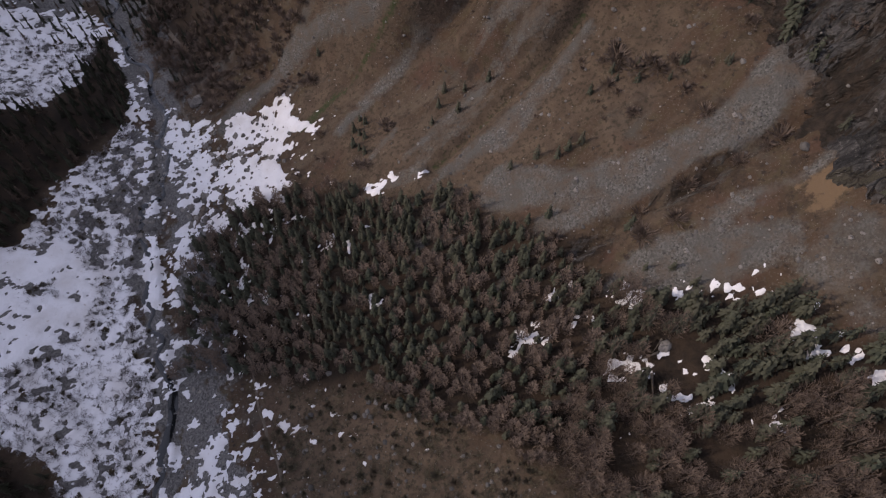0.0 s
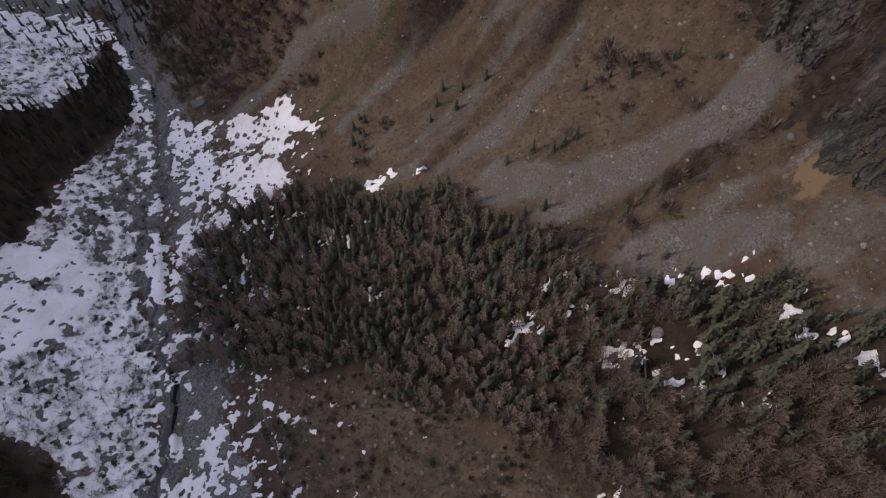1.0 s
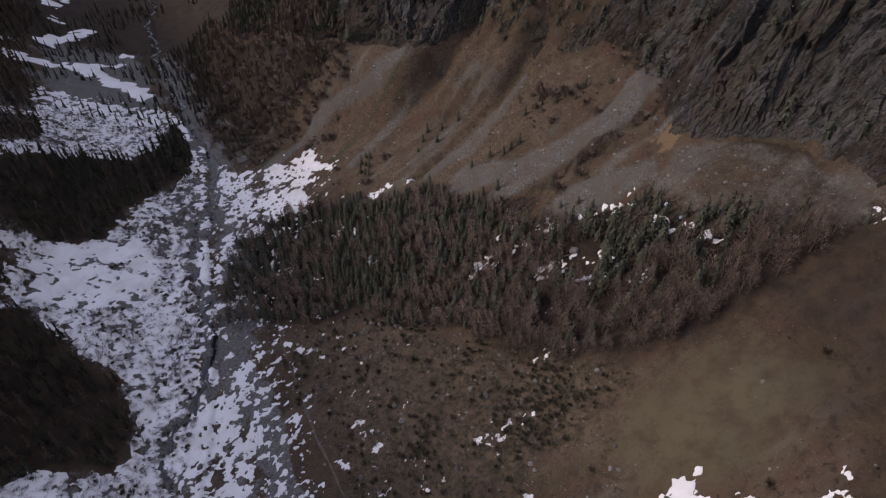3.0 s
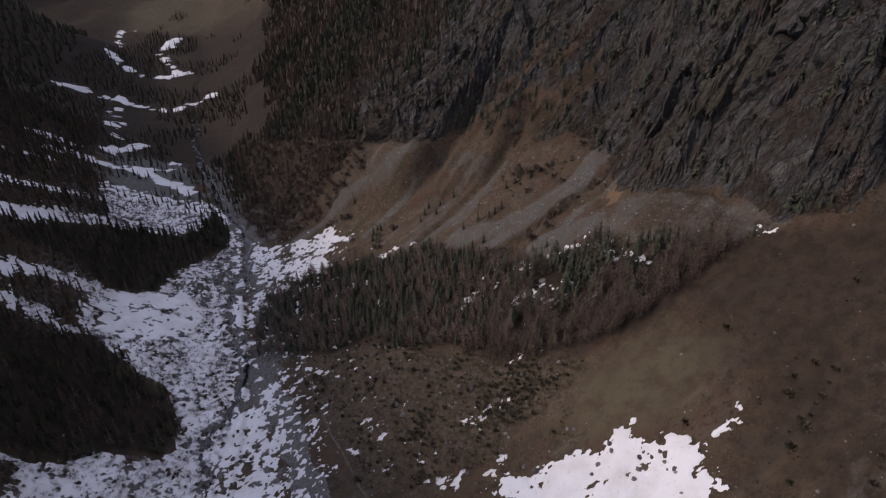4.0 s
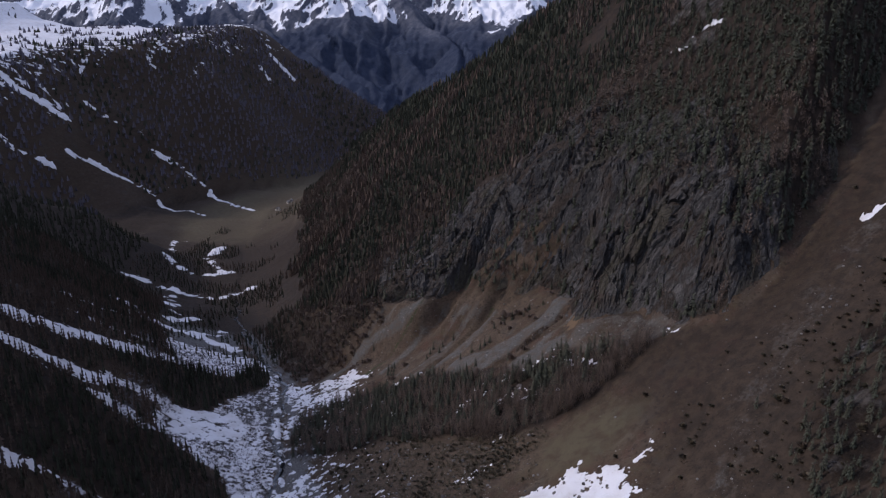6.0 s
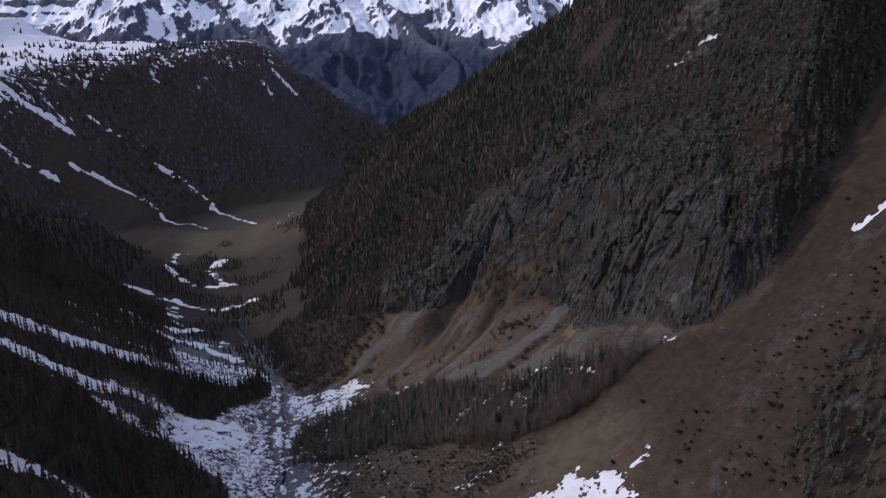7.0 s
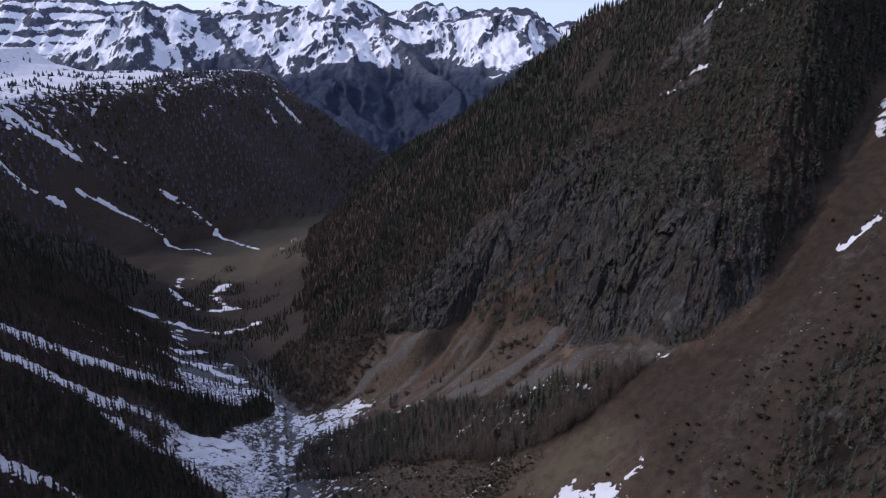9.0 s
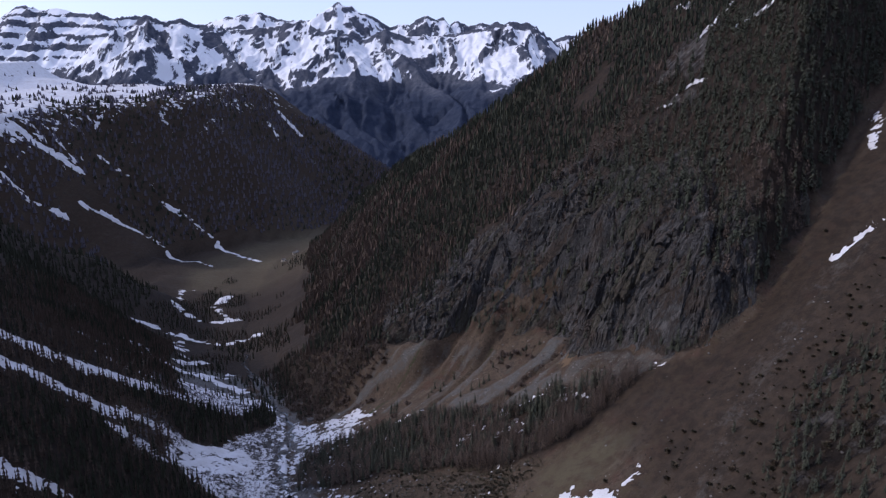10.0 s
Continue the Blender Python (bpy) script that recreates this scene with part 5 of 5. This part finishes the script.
grow = (mp["m"] > 3 + 9 * step(290, 320, my) * step(600, 540, my) * (1 + fractal(mx, my, 22, 3, 195))) & (mp["crest"] > -25) & (rnd.uniform(0, 1, len(mx)) < (1 - bare) * (1 - 0.75 * step(0.50, 0.64, 0.5 + fractal(mx, my, 18, 4, 113) * 0.4) * step(20, 60, mp["m"]) * step(330, 250, my)) * (0.90 + 0.10 * step(0.25, 0.55, thick)) * (1 - 0.35 * far_off))
grow &= ~((within([(52, 300), (58, 290), (70, 298), (66, 304)], mx, my) > -1) | (within([(4, 268), (14, 283), (24, 270), (24, 258)], mx, my) > 0))
brown = rnd.uniform(0, 1, len(mx)) < 0.56 - 0.66 * step(30, 75, mx + 0.35 * (my - 200)) + fractal(mx, my, 26, 3, 187) * 1.1 + step(300, 380, my) * 0.22
for flag, shapes, mat, name, label in ((False, SPRUCES_MID, SPRUCE, "mountain_spruces", "dark spruce forest on the steep mountainside"), (True, LARCHES_MID, LARCH, "mountain_larches", "brown leafless larch forest on the steep mountainside")):
    who = grow & (brown == flag)
    far_one = (my > 262) | (mx < -40) | (mx > 140)
    joined(name, shapes, mx[who & ~far_one], my[who & ~far_one], (2.2 + 3.2 * rnd.uniform(0, 1, (who & ~far_one).sum())) * (1 + 0.25 * step(20, 60, mx[who & ~far_one])), mat, label, "forest", 21 + flag, 1.3)
    joined("distant" + name[8:], DISTANT, mx[who & far_one], my[who & far_one], rnd.uniform(3.4, 7.4, (who & far_one).sum()) * np.where(my[who & far_one] < 345, 0.75, 1.0), mat, label, "forest", 121 + flag, 1.3)

# brush and small trees that cling to the rock
kx, ky = scattered(55, -24, 120, 158, 300, 1.5)
kp = plan(kx, ky)
lie, on_rock = cliff_at(kx, ky)
ok = (on_rock > 0.1) & (rnd.uniform(0, 1, len(kx)) < 0.05 + 0.42 * step(0.05, 0.5, fractal(kp["foot"] + 0.62 * kp["m"], kp["m"] * 0.3, 12, 3, 185)))
dark = rnd.uniform(0, 1, len(kx)) < 0.45
joined("cliff_brush", [bush(s + 96, 50, 0.9, 0.06, 0.2) for s in range(3)], kx[ok & ~dark], ky[ok & ~dark], rnd.uniform(0.3, 1.0, (ok & ~dark).sum()), LARCH, "brown leafless brush clinging to ledges of the cliff", "scrub", 31)
joined("cliff_spruces", SPRUCES_MID, kx[ok & dark], ky[ok & dark], rnd.uniform(1.2, 3.4, (ok & dark).sum()), SPRUCE, "small dark spruces on ledges of the cliff", "scrub", 32, 1.2)

# hill across the valley
hx, hy = scattered(61, -900, 100, 560, 1320, 6.0)
hp = plan(hx, hy)
ok = (hp["h"] < -5) & (hp["d"] < 0) & (snowy_far(hx, hy, hp) < 0.1 + rnd.uniform(-0.4, 0.4, len(hx))) & (fractal(hx, hy, 90, 3, 191) > -0.55)
brown = rnd.uniform(0, 1, len(hx)) < 0.88 + fractal(hx, hy, 120, 3, 193) * 0.5
joined("hill_forest", TINY, hx[ok & ~brown], hy[ok & ~brown], rnd.uniform(4, 7, (ok & ~brown).sum()), SPRUCE, "dark forest over the hill across the valley", "forest", 23, 1.5)
# these crowns carry the haze tint
joined("hill_larches", TINY, hx[ok & brown], hy[ok & brown], rnd.uniform(5, 9, (ok & brown).sum()) * 0.8, HAZED_LARCH, "purple-brown leafless woods across the valley, colour tinted for haze", "forest", 24, 1.3)

# ---- low growth ----
bx, by = scattered(71, -128, -38, 118, 262, 0.82)
bp = plan(bx, by)
ok = (bp["d"] < -3) & (bp["d"] > -44) & (np.maximum(within(NEAR_WOOD, bx, by), within(BANK_WOOD, bx, by)) < 0) & (rnd.uniform(0, 1, len(bx)) < 0.55 + 0.3 * step(-0.2, 0.3, fractal(bx, by, 9, 3, 201))) & ((within([(-80, 205), (-66, 212), (-60, 202), (-64, 192), (-78, 190)], bx, by) < -1) | (fractal(bx, by, 6, 3, 215) > 0.45))
joined("bare_scrub", BARE_BUSHES, bx[ok], by[ok], rnd.uniform(0.6, 1.3, ok.sum()), TWIGS, "leafless grey scrub standing in the snow by the stream", "scrub", 25)
dark = ok & (rnd.uniform(0, 1, len(bx)) < 0.13 + 0.2 * step(0.1, 0.5, fractal(bx, by, 6, 3, 203)))
joined("dark_scrub", BUSHES, bx[dark] + 0.5, by[dark] + 0.4, rnd.uniform(0.3, 0.8, dark.sum()), SHRUB, "small dark evergreen bushes in the snow", "scrub", 26)
bx, by = scattered(72, -34, 62, 142, 190, 0.8)
zone = within(HEATH_FLAT, bx, by) + fractal(bx, by, 7, 3, 205) * 4
snow_here = snowy(bx, by, plan(bx, by))
ok = (zone > 0) & (snow_here < 0) & (rnd.uniform(0, 1, len(bx)) < 0.12 + 0.6 * step(-0.1, 0.4, fractal(bx, by, 11, 3, 207)) * step(-18, -4, bx)) & (within(FAN_WOOD, bx, by) < 1.5)
joined("heath_scrub", BUSHES, bx[ok], by[ok], rnd.uniform(0.3, 0.95, ok.sum()), SHRUB, "low dark juniper and rhododendron scrub on the heath", "scrub", 27)
also = (zone > 0) & (snow_here < 0) & (within(FAN_WOOD, bx, by) < 1.5) & (rnd.uniform(0, 1, len(bx)) < 0.42 + 0.4 * step(-14, 2, bx))
joined("heath_twigs", BARE_BUSHES, bx[also] + 0.4, by[also] - 0.3, rnd.uniform(0.4, 1.15, also.sum()), HEATH_TWIGS, "low brown leafless brush on the heath", "scrub", 28)
bx, by = scattered(73, 24, 112, 100, 175, 1.5)
bp = plan(bx, by)
stony = within(STONY_RIGHT, bx, by)
ok = (bp["m"] < 0) & (rnd.uniform(0, 1, len(bx)) < 0.010 + 0.50 * step(-2, 4, stony) * step(-0.1, 0.3, fractal(bx, by, 9, 3, 208)) + 0.3 * step(5, 0, np.abs(stony)) * (fractal(bx, by, 10, 3, 209) > 0.1)) & (snowy(bx, by, bp) < 0)
joined("slope_scrub", BUSHES, bx[ok], by[ok], 0.25 + 1.15 * rnd.uniform(0, 1, ok.sum()) ** 2, SHRUB, "dark scrub dotted over the stony brown slope", "scrub", 29)
bx, by = scattered(74, -62, 40, 192, 300, 1.2)
bp = plan(bx, by)
ok = (bp["m"] < 2) & (bp["d"] > 14 - 10 * step(238, 248, by)) & (within(SNOW_FAN, bx, by) < -1) & (within(FAN_WOOD, bx, by) < 0) & (fractal(bx, by, 12, 4, 211, 0.7) > 0.40 - 0.55 * step(238, 250, by - 0.3 * (bx + 45))) & (rubble(bx, by) < -0.3) & (rnd.uniform(0, 1, len(bx)) < 0.8)
joined("brown_brush", [bush(s + 90, 80, 1.0, 0.045, 0.2) for s in range(4)], bx[ok], by[ok], 0.5 + 1.9 * rnd.uniform(0, 1, ok.sum()) ** 2, LARCH, "brown leafless brush below the cliffs", "scrub", 30)

bx, by = scattered(75, -92, 0, 240, 312, 1.55)
bp = plan(bx, by)
ok = (bp["m"] < 5) & (bp["d"] > 5) & (by - 0.25 * (bx + 45) + fractal(bx, by, 8, 3, 213) * 5 > 251) & (rubble(bx, by) < 0.4) & (rnd.uniform(0, 1, len(bx)) < 0.85)
dark = rnd.uniform(0, 1, len(bx)) < 0.25
joined("foot_larches", LARCHES_FAR, bx[ok & ~dark], by[ok & ~dark], rnd.uniform(1.4, 3.6, (ok & ~dark).sum()), LARCH, "young leafless larches at the foot of the mountain", "wood", 34, 1.4)
joined("foot_spruces", SPRUCES_FAR, bx[ok & dark], by[ok & dark], rnd.uniform(1.4, 3.6, (ok & dark).sum()), SPRUCE, "young spruces among larches at the mountain's foot", "wood", 35, 1.3)

# ---- stones ----
zx, zy = scattered(81, -74, 84, 108, 262, 0.66)
zp = plan(zx, zy)
share = 0.62 * step(12, 4, np.abs(zp["d"] - 4)) * step(130, 145, zy) + 0.02
share = np.maximum(share, 0.5 * step(-1.2, 1.0, rubble(zx, zy)))
share = np.maximum(share, 0.6 * step(-0.8, 0.6, strip(ROCK_GULLY, 0.7, zx, zy)))
share = np.maximum(share, 0.55 * step(-2, 2, within(HEATH_FLAT, zx, zy)))
share = np.maximum(share, 0.22 * step(-1, 1, within([(-6, 148), (20, 152), (24, 144), (12, 140), (-4, 143)], zx, zy)))
share = np.maximum(share, 0.42 * step(-1, 2, within(SNOW_FAN, zx, zy)))
share = np.maximum(share, 0.55 * step(-2, 2, within(BOULDER_BED, zx, zy)))
share = np.maximum(share, 0.2 * step(-4, 2, strip(STONY_BAND, 2.2, zx, zy)))
share = np.maximum(share, 0.36 * step(-40, -6, zp["m"]) * step(-0.3, 0.5, fractal(zx, zy, 6, 3, 225)) * step(4, -1, zp["m"]) * step(190, 200, zy))
ok = (rnd.uniform(0, 1, len(zx)) < share) & (within(FAN_WOOD, zx, zy) < 1)
stone_size = 0.10 + 0.16 * rnd.uniform(0, 1, ok.sum()) ** 2 + 0.65 * rnd.uniform(0, 1, ok.sum()) ** 9
in_bed = step(-1, 2, np.maximum(within(BOULDER_BED, zx[ok], zy[ok]), within(SNOW_FAN, zx[ok], zy[ok])))
stone_size = stone_size + in_bed * (0.25 + 0.75 * rnd.uniform(0, 1, ok.sum()) ** 3)
joined("stones", STONES, zx[ok], zy[ok], stone_size, BOULDER, "loose grey stones on screes and stream bed", "stones", 33, 1.0, 0.0)
BOULDER_MESHES = []
for k in range(4):
    bm = bmesh.new()
    bmesh.ops.create_icosphere(bm, subdivisions=3, radius=0.5)
    for v in bm.verts:
        n = noise.noise(v.co * 2.1 + Vector((k * 7.0, 0, 0))) * 0.35 + noise.noise(v.co * 5.0 + Vector((0, k * 5.0, 0))) * 0.12
        v.co *= 1 + n
        v.co.z *= 0.75
        v.co = Vector([round(c * 5) / 5 * 0.25 + c * 0.75 for c in v.co])
    me = bpy.data.meshes.new("boulder")
    bm.to_mesh(me)
    bm.free()
    me.materials.append(BOULDER)
    BOULDER_MESHES.append(me)
ROCKS = [(14.5, 139.5, 1.3), (23.5, 137.0, 1.0), (28.6, 134.0, 0.9), (27.6, 132.6, 0.8), (20.5, 139.8, 0.6), (33.0, 131.5, 0.7), (12.8, 140.8, 0.8), (18.0, 141.5, 0.6),
         (-41, 232, 1.2), (-43, 226, 1.1), (-38, 228, 0.9), (-46, 221, 1.3), (-48, 232, 1.0), (-36, 235, 0.9), (-44, 217, 1.1), (-50, 236, 1.0), (-34, 231, 0.8),
         (36.2, 201.0, 1.2), (-20.5, 186.5, 0.9), (-12, 180.5, 0.9), (-9, 179, 0.7), (-14.5, 181.5, 0.8), (0.5, 150.2, 0.9), (3, 148.5, 0.7), (10.5, 158.5, 0.8)]
pick = random.Random(8)
for zone, many in ((SNOW_FAN, 26), (SNOW_FIELD, 14), (HEATH_FLAT, 24), ([(-58, 215), (-52, 212), (-40, 160), (-30, 150), (-48, 150)], 30)):
    spread = np.array(zone)
    while many:
        x, y = pick.uniform(spread[:, 0].min(), spread[:, 0].max()), pick.uniform(spread[:, 1].min(), spread[:, 1].max())
        if within(zone, np.array([x]), np.array([y]))[0] > 0.5:
            ROCKS.append((x, y, pick.uniform(0.45, 1.15)))
            many -= 1
for n, (x, y, s) in enumerate(ROCKS):
    ob = tagged(new("boulder", BOULDER_MESHES[n % 4]), "grey weathered boulder half sunk in snow and turf", "boulder", "single boulders")
    ob.matrix_basis = pose(x, y, float(level_at(x, y)) + 0.12 * s, 0, 0, n * 71) @ Matrix.Diagonal((s, s * 0.85, s, 1))


# ---- stream, tracks, ruin ----
def ribbon(name, line, half, lift, mat, label, category, wander=0.0):
    """A strip that lies on the ground along a line."""
    pts = []
    for (ax, ay), (bx_, by_) in zip(line[:-1], line[1:]):
        n = max(2, int(math.hypot(bx_ - ax, by_ - ay) / 0.5))
        pts += [(ax + (bx_ - ax) * k / n, ay + (by_ - ay) * k / n) for k in range(n)]
    pts = np.array(pts)
    for _ in range(12):
        pts[1:-1] = (pts[:-2] + 2 * pts[1:-1] + pts[2:]) / 4
    t = np.gradient(pts, axis=0)
    nrm = np.stack([-t[:, 1], t[:, 0]], -1) / np.hypot(t[:, 0], t[:, 1])[:, None]
    pts = pts + nrm * (fractal(pts[:, 0], pts[:, 1], 6, 2, 221) * wander)[:, None]
    wide = half * (1 + 0.35 * fractal(pts[:, 0], pts[:, 1], 3, 2, 223))
    cols = []
    for k in (-1, -0.5, 0, 0.5, 1):
        q = pts + nrm * (wide * k)[:, None]
        cols.append(np.column_stack([q, level_at(q[:, 0], q[:, 1]) + lift * (1 - 0.6 * abs(k))]))
    co = np.stack(cols, 1).reshape(-1, 3)
    i = np.arange(len(pts) * 5).reshape(-1, 5)
    faces = np.stack([i[:-1, :-1], i[:-1, 1:], i[1:, 1:], i[1:, :-1]], -1).reshape(-1, 4)
    me = raw_mesh(name, co, faces)
    me.materials.append(mat)
    return tagged(new(name, me), label, category, kind="structure")


ribbon("stream", [p[:2] for p in STREAM],
       0.5, 0.16, WATER, "narrow dark mountain stream between snowy banks", "stream", 2.0)
ribbon("footpath", [(-33, 190), (-30, 180), (-26, 170), (-22, 161), (-18, 152), (-14, 145), (-8, 132)], 0.2, 0.08, PATH_EARTH, "narrow trodden footpath beside the stream", "path", 0.3)
ribbon("upper_track", [(-80, 301), (-79, 294), (-69, 280), (-60, 267), (-54, 258), (-54, 247), (-50, 239)], 0.3, 0.10, PATH_EARTH, "pale footpath below the wooded slope", "path", 0.3)


# ---- clearing and ruin ----
def box_mesh(name, sx_, sy_, sz_, rough=0.03, cuts=2, seed=0):
    """A block with uneven faces, its foot at nought."""
    bm = bmesh.new()
    bmesh.ops.create_cube(bm, size=1.0)
    bmesh.ops.subdivide_edges(bm, edges=bm.edges[:], cuts=cuts, use_grid_fill=True)
    rnd_ = random.Random(seed)
    for v in bm.verts:
        v.co = Vector((v.co.x * sx_, v.co.y * sy_, (v.co.z + 0.5) * sz_)) + Vector([rnd_.uniform(-rough, rough) for _ in range(3)])
    me = bpy.data.meshes.new(name)
    bm.to_mesh(me)
    bm.free()
    return me


def stone_hut(x, y, turn):
    hut = tagged(new("stone_hut", None), "small weathered stone hut beside the path", "hut")
    hut.matrix_basis = pose(x, y, float(level_at(x, y)) - 0.15, 0, 0, turn)
    for k, (px, py, wide, deep) in enumerate(((0, -0.8, 2.2, 0.25), (0, 0.8, 2.2, 0.25), (-0.98, 0, 0.25, 1.35), (0.98, 0, 0.25, 1.35))):
        wall = part("wall", box_mesh("wall", wide, deep, 1.1, 0.04, 3, k), WALLING, hut)
        wall.location = (px, py, 0)
    for side in (-1, 1):
        roof = part("roof_slope", box_mesh("roof_slope", 2.5, 1.15, 0.09, 0.03, 4, 7 + side), WALLING, hut, "grey stone-slab roof slope")
        roof.matrix_basis = pose(0, side * 0.48, 1.22, side * -28, 0, 0)
    return hut


stone_hut(-49.5, 243.8, 25)
for k, (x, y, z, long_, turn, tilt) in enumerate(((19.4, 179.6, 0.25, 3.6, -8, 6), (20.2, 182.0, 0.3, 3.0, -68, 8), (20.8, 183.4, 0.25, 2.2, -40, 6), (-44.5, 219.0, 0.15, 8.0, -16, 2))):
    co, faces = stem(1.0, 0.045, 7)
    me = raw_mesh("fallen_log", co, faces)
    me.materials.append(TIMBER)
    log = tagged(new("fallen_log", me), "bare grey fallen tree trunk lying on the ground", "log", "fallen logs")
    log.matrix_basis = pose(x, y, float(level_at(x, y)) + z, 90 - tilt, 0, turn) @ Matrix.Scale(long_, 4)
big = tagged(new("boulder", BOULDER_MESHES[1]), "large pale boulder in a small forest clearing", "boulder", "single boulders")
big.matrix_basis = pose(21.2, 182.6, float(level_at(21.2, 182.6)) + 0.2, 0, 0, 40) @ Matrix.Diagonal((1.8, 1.3, 0.9, 1))


# ---- hamlet far down the valley ----
def far_house(x, y, turn, size):
    house = tagged(new("house", None), "small pale farmhouse with a grey roof far down the valley", "house", "houses of the hamlet")
    house.matrix_basis = pose(x, y, float(level_at(x, y)) - 0.1, 0, 0, turn)
    part("wall", box_mesh("wall", 2.6 * size, 2.0 * size, 1.5 * size, 0.0, 1), HOUSE_WALL, house)
    bm = bmesh.new()
    ends = []
    for end in (-1.5 * size, 1.5 * size):
        ends.append([bm.verts.new((end, px * size, pz * size)) for px, pz in ((-1.25, 1.35), (0, 2.35), (1.25, 1.35), (1.25, 1.22), (0, 2.2), (-1.25, 1.22))])
    for k in range(6):
        bm.faces.new((ends[0][k], ends[0][(k + 1) % 6], ends[1][(k + 1) % 6], ends[1][k]))
    bm.faces.new(ends[0][::-1]), bm.faces.new(ends[1])
    me = bpy.data.meshes.new("roof")
    bm.to_mesh(me)
    bm.free()
    part("roof", me, WALLING, house, "grey slate roof")


lay = random.Random(12)
for k in range(14):
    far_house(-152 + 2.6 * k + lay.uniform(-6, 6), 662 + 9.5 * k + lay.uniform(-8, 8), lay.uniform(0, 180), lay.uniform(0.9, 1.5))
